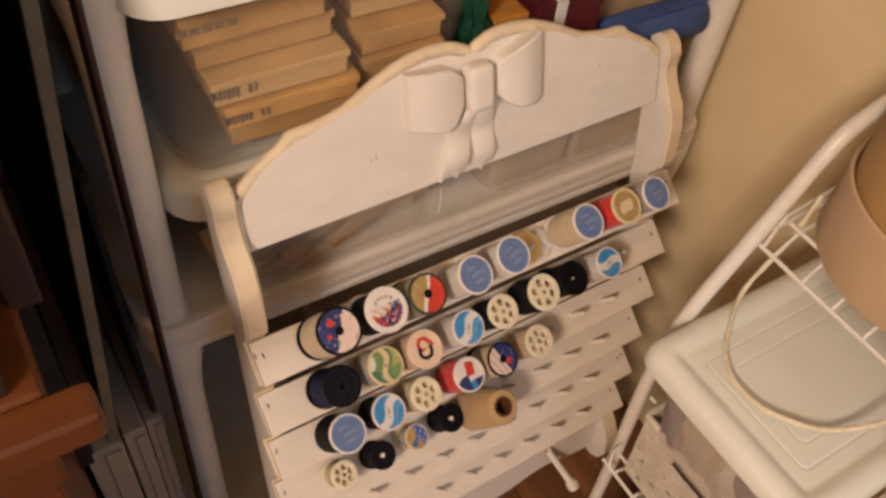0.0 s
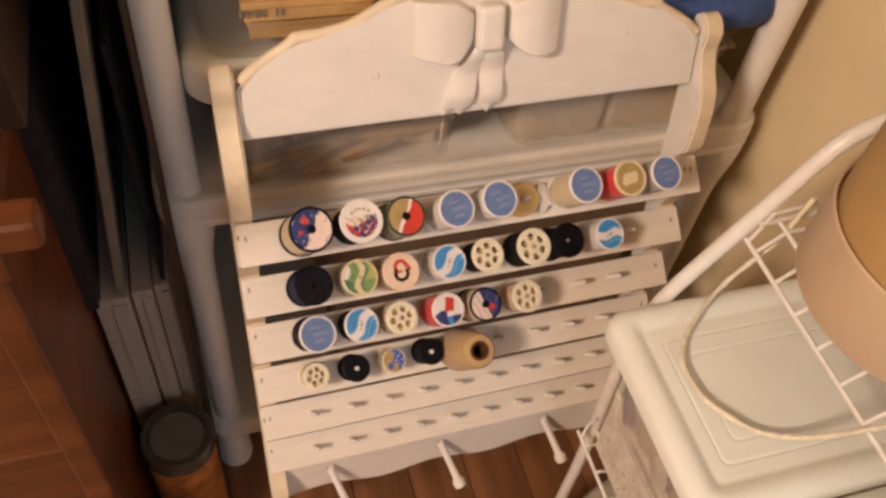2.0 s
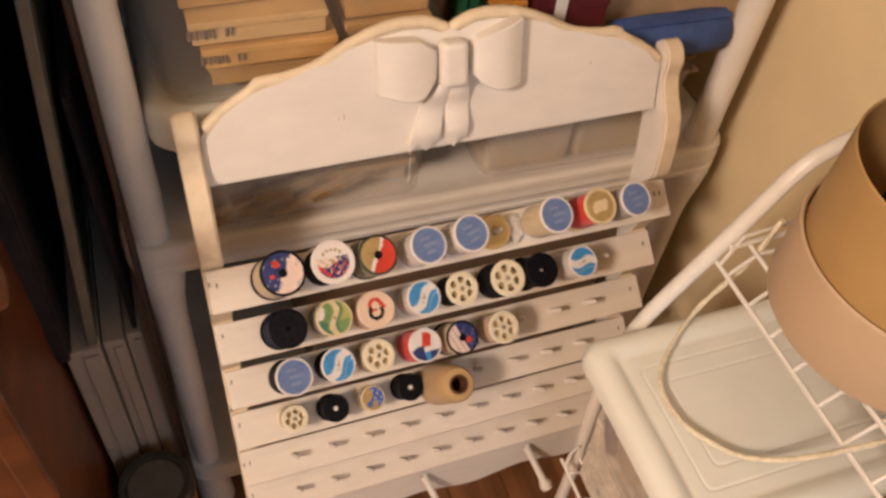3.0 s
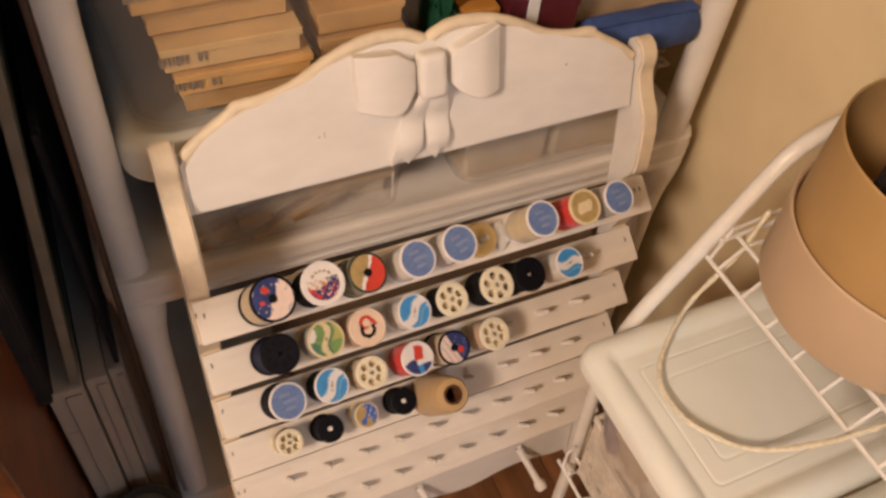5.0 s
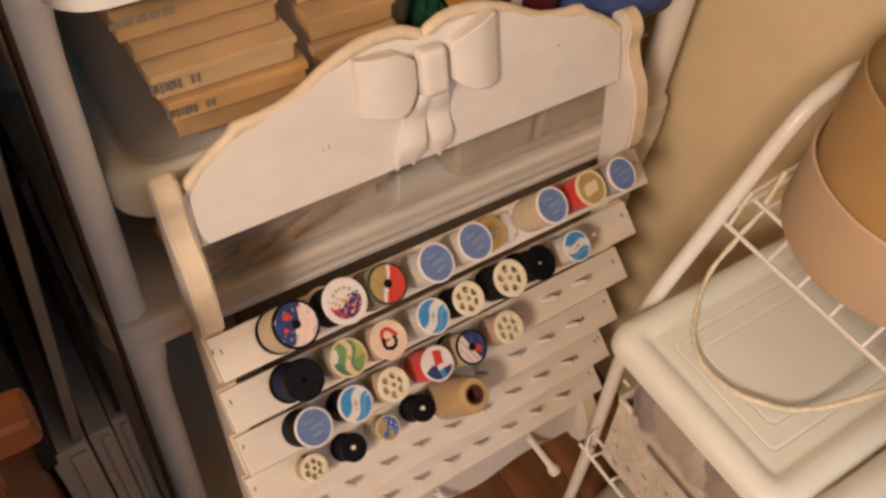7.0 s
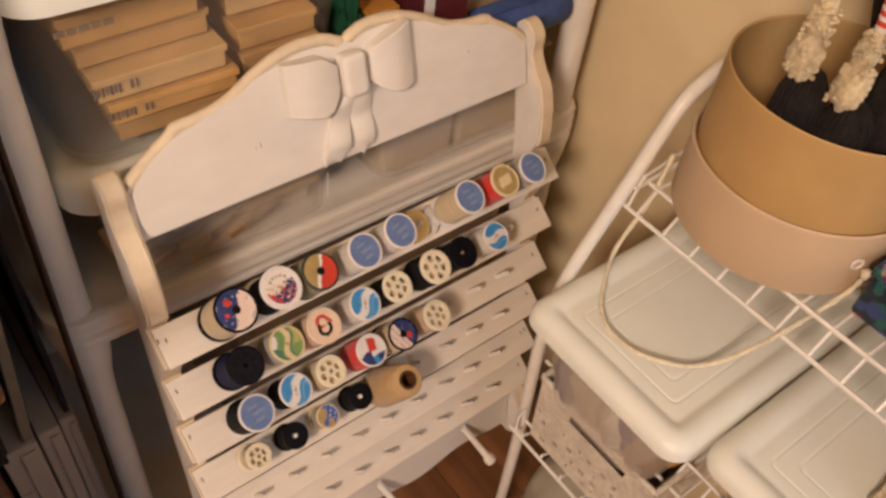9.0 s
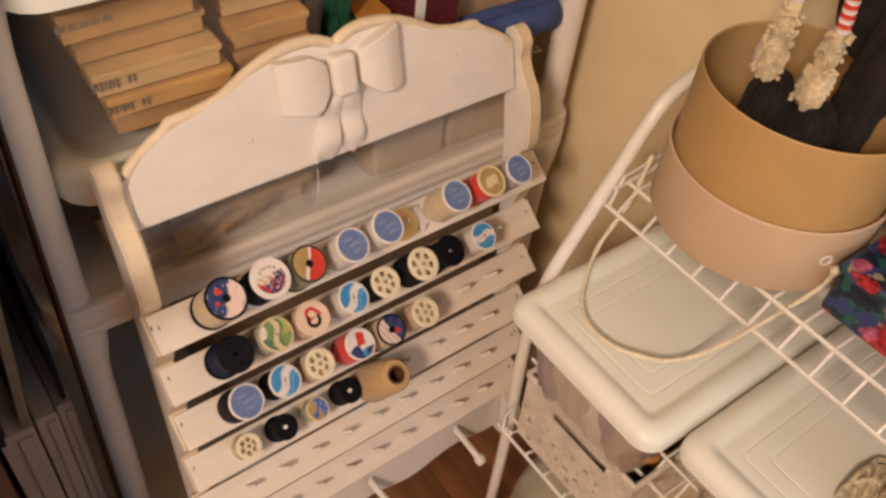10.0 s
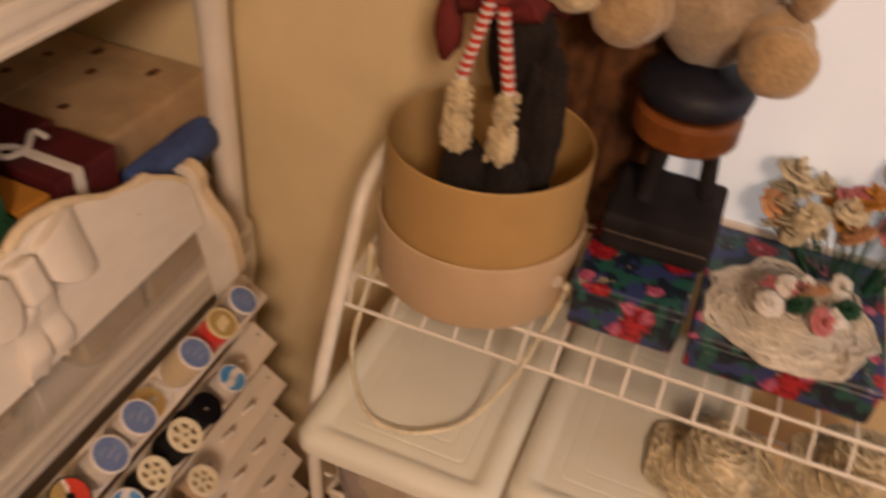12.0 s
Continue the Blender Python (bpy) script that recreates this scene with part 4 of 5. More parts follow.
for k, (x, y, w, m_) in enumerate(FOLDS):
    pp = thing("folded_fabric", pose(x, y, 0.562), "folded brown and cream fabric scrap in the clear tray", "fabric", "fabric scraps in the trays")
    if k > 3:
        part("fold", box_bm((0, 0, 0.033), (w, 0.05, 0.062), 0.008, None, 3), m_, pp)
        continue
    for q in range(3):
        part("fold", box_bm((0.006 * (q - 1), 0.012 * (q - 1), 0.030 - 0.003 * q), (w * 0.98, 0.007, 0.056 - 0.005 * q), 0.003, Matrix.Rotation(radians(-10 + 7 * ((k + q) % 4)), 4, "Y") @ Matrix.Rotation(radians(-14 + 6 * q), 4, "X")), (m_, M_BROWNBOX, M_BROWN)[q], pp)


# clear bin with paper pattern boxes and white lid
wl = thing("tray_lid", pose(-0.10, 0.19, 0.669), "loose white plastic lid under the storage bin", "lid")
o = smooth(part("lid_plate", lid_bm(-0.238, 0.024, 0.038, 0.33, 0.7045, r=0.035, drop=0.0355, groove=False), M_LID, wl), 35)
o.matrix_parent_inverse = wl.matrix_world.inverted()
BZ = 0.7025
pbin = thing("storage_bin", pose(-0.11, 0.17, BZ), "clear plastic storage bin with white lid, full of tan boxes", "storage bin")
o = part("bin_shell", bin_bm(-0.236, 0.020, 0.040, 0.32, BZ, 0.854, r=0.03, flare=0.014), M_CLEAR, pbin)
o.matrix_parent_inverse = pbin.matrix_world.inverted()
o.visible_shadow = False
o = smooth(part("lid", lid_bm(-0.244, 0.026, 0.028, 0.33, 0.874, drop=0.024), M_LID, pbin, "white snap-on plastic lid"), 35)
o.matrix_parent_inverse = pbin.matrix_world.inverted()
z = BZ + 0.0125
for k, (h, dx, dep) in enumerate(((0.022, 0.013, 0.002), (0.021, 0.008, -0.005), (0.023, 0.000, -0.003), (0.024, -0.006, 0.012), (0.027, -0.016, 0.003), (0.021, -0.010, 0.012))):
    for side, (cx, w) in enumerate(((-0.1425, 0.108), (-0.044, 0.076))):
        hh = h * (1 if side == 0 else 0.98)
        pb = thing("pattern_box", pose(cx + dx * (1 - side) + 0.004 * side, 0.136 + dep + 0.012 * side, z + hh / 2, 0, 0, (2 - k) * 0.8 * (1 if side else -1)), "flat tan cardboard box stacked in the bin", "box", "boxes in the storage bin")
        tone = (M_BOOKBOX, M_BOOKBOX2, M_BOOKBOX3)[(k * 2 + side) % 3]
        part("carton", box_bm((0, 0, -0.001), (w - 0.008, 0.158, hh - 0.005), 0.001), tone, pb)
        part("lid", box_bm((0, 0, hh * 0.5 - 0.0045), (w - 0.0045, 0.1615, 0.006), 0.0008), tone, pb)
        if side == 0 and k in (1, 2):
            for q, wd in enumerate((0.0022, 0.0009, 0.0016, 0.0009, 0.0024, 0.0012, 0.0018)):
                part("printed_bar", box_bm((-0.052 + 0.0031 * q, -0.0800, 0.0005 * (q % 2)), (wd, 0.0006, 0.0088 - 0.0014 * (q % 2))), M_INK, pb)
            for q in range(2):
                part("printed_bar", box_bm((-0.0245 + 0.0042 * q, -0.0800, 0.0), (0.0022 - 0.0006 * q, 0.0006, 0.0072)), M_INK, pb)
        if side == 0 and k in (4, 5):
            for q in range(5):
                part("printed_line", box_bm((-0.050 + 0.0085 * q, -0.0795, 0.001), (0.0075 - 0.001 * (q % 2), 0.0006, 0.005)), M_INK2, pb)
    z += h

# made-up carton hiding the lit wall, so the gap behind the bin stays dark
kb = thing("backdrop_carton", pose(-0.10, 0.382, 0.5575), "brown carton added behind the storage bin to darken the gap", "box")
part("carton", box_bm((0, 0, 0.148), (0.262, 0.070, 0.296), 0.003), M_TOTE, kb)
part("top_flap", box_bm((0, 0, 0.2975), (0.258, 0.066, 0.003), 0.001), M_TOTE, kb)

# beside the bin: green bag, books, brown box, blue roll
bag = thing("cloth_bag", pose(0.043, 0.098, 0.685), "crumpled dark green cloth bag between bin and books", "bag")
smooth(part("crumpled_cloth", add_blob(bmesh.new(), (0, 0, 0.045), (0.0125, 0.030, 0.058), 0.5, 7, 4), M_GREEN, bag), 60)
cs_ = thing("card_sheet", pose(0.165, 0.195, 0.6698), "brown card sheet covering the clear tray", "card")
part("card", box_bm((0, 0, 0), (0.225, 0.26, 0.003), 0.0008), M_BROWNBOX, cs_)
for k, (m_, x0, x1, y0, y1, h, lab) in enumerate(((M_ORANGE, 0.054, 0.091, 0.074, 0.132, 0.077, "orange card box beside the books"), (M_MAROON, 0.094, 0.168, 0.068, 0.138, 0.084, "maroon cloth-bound box tied with white ribbon"), (M_MAROON, 0.090, 0.172, 0.142, 0.230, 0.088, "dark maroon cloth-bound box on the shelf"), (M_DARK, 0.048, 0.170, 0.236, 0.320, 0.110, "black card box at the back of the shelf"))):
    bk = thing("small_box", pose((x0 + x1) / 2, (y0 + y1) / 2, 0.6715 + h / 2, 0, 0, -2), lab, "box", "boxes behind the rack")
    w, d = x1 - x0 - 0.004, y1 - y0 - 0.004
    part("carton", box_bm((0, 0, 0), (w, d, h), 0.002), m_, bk)
    part("lid", box_bm((0, 0, h / 2 - 0.008), (w + 0.002, d + 0.002, 0.017), 0.002), m_, bk)
    if k == 1:
        rb_ = part("satin_ribbon", box_bm((-0.012, 0, h / 2 + 0.0015), (0.011, d + 0.004, 0.002), 0.0008), M_WHITE, bk, "white satin ribbon round the box")
        part("ribbon_drop", box_bm((-0.012, -d / 2 - 0.002, 0.0), (0.011, 0.002, h), 0.0008), M_WHITE, bk)
        part("ribbon_bow", tube(curve_points([(-0.012, 0.03, h / 2 + 0.004), (-0.028, 0.036, h / 2 + 0.010), (-0.034, 0.024, h / 2 + 0.007), (-0.012, 0.022, h / 2 + 0.004), (0.006, 0.030, h / 2 + 0.010), (0.010, 0.018, h / 2 + 0.006)], 5), 0.003, 6), M_WHITE, bk)
bb = thing("brown_box", pose(0.265, 0.232, 0.6715), "worn brown flat cardboard box on the shelf", "box")
part("carton", box_bm((0, 0, 0.034), (0.168, 0.27, 0.068), 0.004), M_KRAFT, bb)
part("top_flap", box_bm((0.0, -0.068, 0.0692), (0.166, 0.133, 0.003), 0.001), M_KRAFT, bb)
part("top_flap", box_bm((0.0, 0.068, 0.0692), (0.166, 0.133, 0.003), 0.001), M_KRAFT, bb)
for k, (x, y) in enumerate(((-0.05, -0.06), (0.02, -0.035), (0.05, -0.09), (0.03, 0.03), (-0.02, 0.04), (0.06, -0.01))):
    part("scuff", add_blob(bmesh.new(), (x, y, 0.0706), (0.006 + 0.002 * (k % 3), 0.006, 0.0007), 0.4, k + 90, 2), M_BROWN, bb)
roll = thing("fabric_roll", pose(0.243, 0.074, 0.6935, 0, 90, 0), "rolled royal blue fabric on the shelf edge", "fabric roll")
smooth(part("rolled_cloth", lathe([(0.0, -0.062), (0.016, -0.062), (0.0205, -0.056), (0.0215, -0.02), (0.0208, 0.01), (0.0215, 0.03), (0.0200, 0.056), (0.016, 0.061), (0.012, 0.059), (0.008, 0.062), (0, 0.060)], 22), M_BLUE, roll))
part("loose_end", box_bm((-0.021, -0.004, 0.0), (0.0022, 0.014, 0.116), 0.001), M_BLUE, roll)

# ---- gap at the desk: picture frames, cartons, jar ----
def leaning_board(name, x_low, x_high, y0, y1, z0, z1, t, label, cat, mat_face, mat_edge):
    tilt = math.degrees(math.atan2(x_high - x_low, z1 - z0))
    e = thing(name, pose((x_low), (y0 + y1) / 2, z0, 0, tilt, 0), label, cat)
    h = math.hypot(z1 - z0, x_high - x_low)
    part("panel", box_bm((0, 0, h / 2), (t * 0.6, y1 - y0 - 0.012, h - 0.01), 0.001), mat_face, e)
    part("front_edge", box_bm((-t * 0.15, (y0 - y1) / 2 + 0.004, h / 2), (t * 0.7, 0.008, h), 0.0015), mat_edge, e)
    part("back_edge", box_bm((0, (y1 - y0) / 2 - 0.004, h / 2), (t, 0.008, h), 0.0015), mat_edge, e)
    part("top_edge", box_bm((0, 0, h - 0.004), (t, y1 - y0 - 0.018, 0.008), 0.0015), mat_edge, e)
    return e


leaning_board("picture_frame", -0.326, -0.272, 0.033, 0.40, 0.452, 1.02, 0.013, "framed picture on end, thin silver frame, dark back", "picture frame", M_GREENBLACK, M_SILVER)
leaning_board("narrow_board", -0.276, -0.264, 0.017, 0.041, 0.003, 1.0, 0.005, "thin dark brown wooden board leaning beside the shelf post", "board", M_DARK, M_HUTCH)
# the black panel imitates the deep shade of the gap beside the post
leaning_board("gap_shade_panel", -0.2875, -0.2870, 0.046, 0.40, 0.4475, 0.735, 0.007, "black panel standing in for the shade between frame and shelf post", "portfolio", M_DARK, M_DARK)
leaning_board("dark_folder", -0.352, -0.345, 0.02, 0.40, 0.452, 0.95, 0.02, "black portfolio case on end beside the frame", "folder", M_DARK, M_DARK)
for k, (x0, x1, yy, zt) in enumerate(((-0.354, -0.322, 0.030, 0.450), (-0.320, -0.300, 0.036, 0.448), (-0.299, -0.284, 0.042, 0.446))):
    cb = thing("flat_carton", pose((x0 + x1) / 2, yy + 0.18, 0), "grey flattened carton standing on edge", "carton", "cartons beside the desk")
    part("board", box_bm((0, 0, zt / 2), (x1 - x0, 0.36, zt), 0.002), M_CARD, cb)
    for q in range(3):
        part("crease", box_bm((0, -0.1803, zt * (0.30 + 0.27 * q)), ((x1 - x0) * 0.96, 0.0012, 0.002), 0.0004), M_CARD, cb)
    part("folded_flap", box_bm(((x1 - x0) * 0.18, -0.1815, zt * 0.5), ((x1 - x0) * 0.45, 0.002, zt * 0.96), 0.0008), M_CARD, cb)
jar = thing("glass_jar", pose(-0.309, -0.020, 0.004), "jar with dark screw lid and orange label on the floor", "jar")
smooth(part("jar_body", lathe([(0, 0.0), (0.035, 0.0), (0.039, 0.006), (0.039, 0.214), (0.035, 0.226), (0, 0.226)], 28), M_JARLABEL, jar))
lid = smooth(part("lid", lathe([(0.038, 0.222), (0.0405, 0.223), (0.0405, 0.243), (0.039, 0.247), (0.036, 0.2475), (0.032, 0.2465), (0.031, 0.243), (0, 0.243)], 32), M_JARLID, jar, "dark painted screw lid"))
part("lid_panel", lathe([(0.0305, 0.2435), (0.029, 0.2445), (0, 0.2445)], 28), M_JARGLASS, lid)

# ---- desk ----
desk = thing("desk", pose(-0.86, 0.10, 0), "reddish-brown wooden desk with moulded top edge", "desk")
DX1, DY0 = -0.336, -0.131
for name, bm in (
    ("desktop", box_bm((0, 0, 0), (1.04, 0.533, 0.022), 0.006, None, 3)),
    ("front_nosing", box_bm((0.0215, -0.2800, 0), (1.04, 0.0262, 0.024), 0.007, None, 3)),
):
    o = part(name, bm, M_DESK, desk)
    o.matrix_local = Matrix.Translation((DX1 - 0.0125 - 0.52 + 0.86, DY0 + 0.2855 - 0.10, 0.743))
for name, c, s in (("side_panel", (DX1 - 0.034, 0.12, 0.363), (0.022, 0.50, 0.724)), ("side_panel", (DX1 - 0.98, 0.12, 0.363), (0.022, 0.50, 0.724)), ("front_panel", (DX1 - 0.511, DY0 + 0.020, 0.363), (0.93, 0.018, 0.724)), ("moulding", (DX1 - 0.508, DY0 + 0.004, 0.715), (0.98, 0.014, 0.028)), ("drawer_rail", (DX1 - 0.511, DY0 + 0.008, 0.455), (0.94, 0.012, 0.022))):
    o = part(name, box_bm(c, s, 0.003), M_DESK, desk)
    o.matrix_parent_inverse = desk.matrix_world.inverted()
# hutch is made up: it keeps the lamp off the left post and bin
hutch = thing("shading_hutch", pose(-0.80, 0.14, 0.7485), "dark brown open hutch added on the desk to block lamp light", "hutch")
HX1, HY0, HY1 = -0.334, -0.050, 0.34
for name, c, s in (("side_panel", (HX1 - 0.009, (HY0 + HY1) / 2, 0.33), (0.018, HY1 - HY0, 0.66)), ("side_panel", (-1.30, 0.15, 0.33), (0.018, 0.38, 0.66)), ("back_panel", (-0.832, HY1 - 0.004, 0.33), (0.94, 0.008, 0.66)), ("top_board", (-0.82, 0.12, 0.668), (0.98, 0.45, 0.016)), ("shelf_board", (-0.84, 0.155, 0.22), (0.90, 0.36, 0.016)), ("shelf_board", (-0.84, 0.155, 0.44), (0.90, 0.36, 0.016))):
    o = part(name, box_bm((c[0] + 0.80, c[1] - 0.14, c[2]), s, 0.002), M_HUTCH, hutch)
dr = thing("drawer_box", pose(-0.504, -0.081, 0.7545), "low dark wooden drawer box on the desk edge", "drawer box")
part("carcass", box_bm((0, 0, 0.052), (0.28, 0.052, 0.104), 0.003), M_HUTCH, dr)
for k in (-1, 1):
    part("drawer_front", box_bm((0.068 * k, -0.0265, 0.052), (0.128, 0.004, 0.088), 0.0015), M_HUTCH, dr)
    part("knob", lathe([(0.004, 0), (0.003, 0.006), (0.007, 0.010), (0.006, 0.014), (0, 0.015)], 12, Matrix.Translation((0.068 * k, -0.0285, 0.052)) @ Matrix.Rotation(radians(90), 4, "X")), M_HUTCH, dr)
books = thing("black_binder_row", pose(-0.60, 0.10, 0.7490), "row of black binders standing in the hutch", "binders")
for k in range(6):
    part("binder", box_bm((-0.12 + 0.055 * k, 0.0, 0.095), (0.050, 0.24, 0.19 - 0.01 * (k % 3)), 0.004), M_DARK, books)

# ---- wire rack on the right ----
wrack = thing("wire_rack", pose(0.30, -0.50, 0), "white wire rack with arched tube frame and three shelves", "wire rack")
WX1, WY1, WY0 = 0.368, -0.165, -1.05


def in_rack(ob):
    ob.matrix_parent_inverse = wrack.matrix_world.inverted()
    return ob


for y in (-0.156, WY0):
    front = [(0.132, y, 0.0), (0.1295, y, 0.22), (0.1250, y, 0.34), (0.1180, y, 0.452), (0.1175, y, 0.502), (0.1220, y, 0.552), (0.1330, y, 0.589), (0.1530, y, 0.629), (0.1715, y, 0.664), (0.1900, y, 0.699), (0.2050, y, 0.728), (0.2190, y, 0.748), (0.2380, y, 0.759)]
    back = [(0.265, y + 0.002, 0.763), (0.325, y, 0.762), (0.352, y, 0.750), (0.364, y, 0.70), (0.366, y, 0.4), (0.366, y, 0.0)]
    in_rack(smooth(part("arched_tube", tube(curve_points(front + back, 5), 0.0068, 12), M_WIRE, wrack), 60))


def wire_shelf(z, x0, x1, y0, y1, lip):
    w = 0.0021
    for x, zz in ((x0, z - lip), (x0 + 0.0195, z), (x1, z)):
        in_rack(smooth(part("shelf_rail", tube([(x, y0, zz), (x, y1 + 0.008, zz)], w, 8), M_WIRE, wrack), 60))
    n = int((y1 - y0) / 0.0304)
    for k in range(n + 1):
        y = y1 - 0.0115 - 0.0304 * k
        if y < y0:
            break
        bm = tube([(x0, y, z - lip), (x0 + 0.003, y, z - lip + 0.004), (x0 + 0.017, y, z - 0.003), (x0 + 0.023, y, z + 0.0005), (x1, y, z + 0.0005)], 0.0016, 6)
        in_rack(part("cross_wire", bm, M_WIRE, wrack))


wire_shelf(0.6725, 0.172, WX1, WY0, WY1, 0.0205)
wire_shelf(0.462, 0.135, WX1, WY0, WY1, 0.022)
wire_shelf(0.3400, 0.1045, WX1, WY0, WY1, 0.0)
in_rack(smooth(part("end_wire", tube([(0.1045, WY1 - 0.008, 0.340), (0.1045, WY1 - 0.001, 0.343), (0.110, WY1 + 0.004, 0.358), (0.1145, WY1 + 0.002, 0.372)], 0.0018, 6), M_WIRE, wrack), 60))
in_rack(part("end_wire", tube([(0.172, WY1, 0.652), (0.182, WY1, 0.684), (0.30, WY1 + 0.006, 0.690)], 0.0016, 6), M_WIRE, wrack))
in_rack(part("end_wire", tube([(0.174, WY1, 0.6735), (0.30, WY1 + 0.004, 0.6745)], 0.0022, 6), M_WIRE, wrack))

# two lidded bins and a woven basket
def lidded_bin(y0, y1, x0, x1, z0, z1, label):
    b = thing("lidded_bin", pose((x0 + x1) / 2, (y0 + y1) / 2, z0), label, "storage bin", "bins on the wire rack")
    o = part("bin_shell", bin_bm(x0 + 0.012, x1 - 0.012, y0 + 0.012, y1 - 0.012, z0, z1 - 0.004, flare=0.014), M_MILKY, b)
    o.matrix_parent_inverse = b.matrix_world.inverted()
    o = smooth(part("lid", lid_bm(x0, x1, y0, y1, z1, r=0.020, drop=0.020), M_LID, b, "white snap-on plastic lid"), 35)
    o.matrix_parent_inverse = b.matrix_world.inverted()
    rg = random.Random(int(abs(y0) * 1000))
    for k in range(7):
        u = (k + 0.5) / 7
        c = (-(x1 - x0) / 2 + 0.052 + 0.004 * rg.random(), -(y1 - y0) / 2 + 0.04 + (y1 - y0 - 0.08) * u, 0.040 + 0.012 * (k % 2))
        part("folded_cloth", add_blob(bmesh.new(), c, (0.026, 0.024, 0.046), 0.22, rg.randint(1, 99), 3), (M_LINEN, M_BROWNBOX, M_LACE, M_PLUM, M_BOOKBOX2, M_LINEN, M_PLUM)[(k + rg.randint(0, 2)) % 7], b)
    part("folded_cloth", add_blob(bmesh.new(), (0.03, 0, 0.052), ((x1 - x0) / 2 - 0.06, (y1 - y0) / 2 - 0.034, 0.044), 0.25, 5, 3), M_LACE, b, "folded pale cloth inside")
    return b


lidded_bin(-0.3505, -0.1655, 0.0610, 0.352, 0.465, 0.5925, "clear plastic bin with white grooved lid on wire rack")
lidded_bin(-0.535, -0.3535, 0.0835, 0.352, 0.465, 0.5925, "clear plastic bin with white grooved lid on wire rack")

basket = thing("woven_basket", pose(0.19, -0.254, 0.3432), "white pierced basket with brown bowl inside on wire rack", "basket")
BH, BT = 0.107, 0.0028
FOOT = [(-0.076, -0.072), (-0.076, 0.075), (0.074, 0.075), (0.074, -0.072)]
BRIM = [(-0.078, -0.077), (-0.078, 0.079), (0.078, 0.079), (0.078, -0.077)]


def pierced_wall(p0, p1, q0, q1, seed, slot):
    """Nearly closed woven wall between a foot line and a rim line: whole strips and broken strips in turn."""
    rg = random.Random(seed)
    p0, p1, q0, q1 = [Vector((*p, 0.002)) for p in (p0, p1)] + [Vector((*q, BH)) for q in (q0, q1)]
    nrm = (p1 - p0).cross(q0 - p0).normalized()

    def strip(u0, u1, v0, v1, out):
        bm = bmesh.new()
        ring = []
        for off in (out, out + BT):
            for u, v in ((u0, v0), (u1, v0), (u1, v1), (u0, v1)):
                ring.append(bm.verts.new(p0.lerp(p1, u).lerp(q0.lerp(q1, u), v) + nrm * off))
        for f in ((0, 1, 2, 3), (7, 6, 5, 4), (0, 4, 5, 1), (1, 5, 6, 2), (2, 6, 7, 3), (3, 7, 4, 0)):
            bm.faces.new([ring[k] for k in f])
        bmesh.ops.recalc_face_normals(bm, faces=bm.faces[:])
        part("wicker_strip", bm, M_WICKER, basket)

    rows = 15
    for k in range(rows):
        v0, v1 = k / rows, (k + 1) / rows
        if slot and 11 <= k <= 12:
            strip(0, 0.22, v0, v1, 0)
            strip(0.72, 1, v0, v1, 0)
        elif k % 2 == 0 or k > 8:
            strip(0, 1, v0, v1, rg.uniform(-0.0002, 0.0003))
        else:
            u = 0.0
            while u < 0.99:
                w = min(1 - u, rg.choice((0.06, 0.09, 0.14, 0.22)))
                strip(u, u + w, v0, v1, rg.uniform(-0.0005, 0.0005))
                u += w + rg.choice((0.02, 0.035, 0.05))


for k in range(4):
    p0, p1, q0, q1 = FOOT[k], FOOT[(k + 1) % 4], BRIM[k], BRIM[(k + 1) % 4]
    pierced_wall(p0, p1, q0, q1, 3 + k, k == 0)
    smooth(part("rim", tube([(*q0, BH + 0.001), (*q1, BH + 0.001)], 0.0034, 8), M_WICKER, basket), 60)
part("basket_floor", box_bm((0, 0, 0.0032), (0.146, 0.142, 0.003), 0.0008), M_WICKER, basket)
bowl = thing("wooden_bowl", pose(0.191, -0.253, 0.3484), "orange-brown turned wooden bowl sitting in the white basket", "bowl")
smooth(part("bowl_body", lathe([(0, 0), (0.034, 0), (0.050, 0.010), (0.062, 0.040), (0.070, 0.088), (0.071, 0.091), (0.069, 0.092), (0.066, 0.086), (0.056, 0.040), (0.045, 0.014), (0, 0.010)], 40), M_REDWOOD, bowl), 50)
smooth(part("bowl_rim", tube([(0.0705 * math.cos(a), 0.0705 * math.sin(a), 0.0885) for a in (2 * math.pi * k / 40 for k in range(40))], 0.0040, 8, True), M_ORANGE, bowl, "lighter orange-brown rounded rim"), 60)
# grey bag on the floor under the lowest shelf
pb = thing("plastic_bag", pose(0.188, -0.243, 0.0), "grey translucent plastic bag standing on the floor", "bag")
bm = add_blob(bmesh.new(), (0, 0, 0.140), (0.078, 0.066, 0.140), 0.10, 4, 4)
for v in bm.verts:
    for k, (c, h) in enumerate(((0, 0.078), (0, 0.066), (0.140, 0.140))):
        u = (v.co[k] - c) / h
        v.co[k] = c + h * math.copysign(min(1.06, abs(u)) ** 0.55, u)
smooth(part("crumpled_film", bm, M_FILM, pb), 60)

# ---- hat box with cord, doll inside ----
HC = (0.2565, -0.2555)
hat = thing("hat_box", pose(HC[0], HC[1], 0.6755), "round pink and tan cardboard hat box without lid", "hat box")
smooth(part("outer_sleeve", lathe([(0.0, 0.0), (0.0905, 0.0), (0.0925, 0.003), (0.0925, 0.060), (0.0937, 0.061), (0.0937, 0.0665), (0.0922, 0.068), (0.0905, 0.066), (0.0905, 0.004), (0, 0.003)], 64), M_PINK, hat, "pink paper covered outer sleeve"), 35)
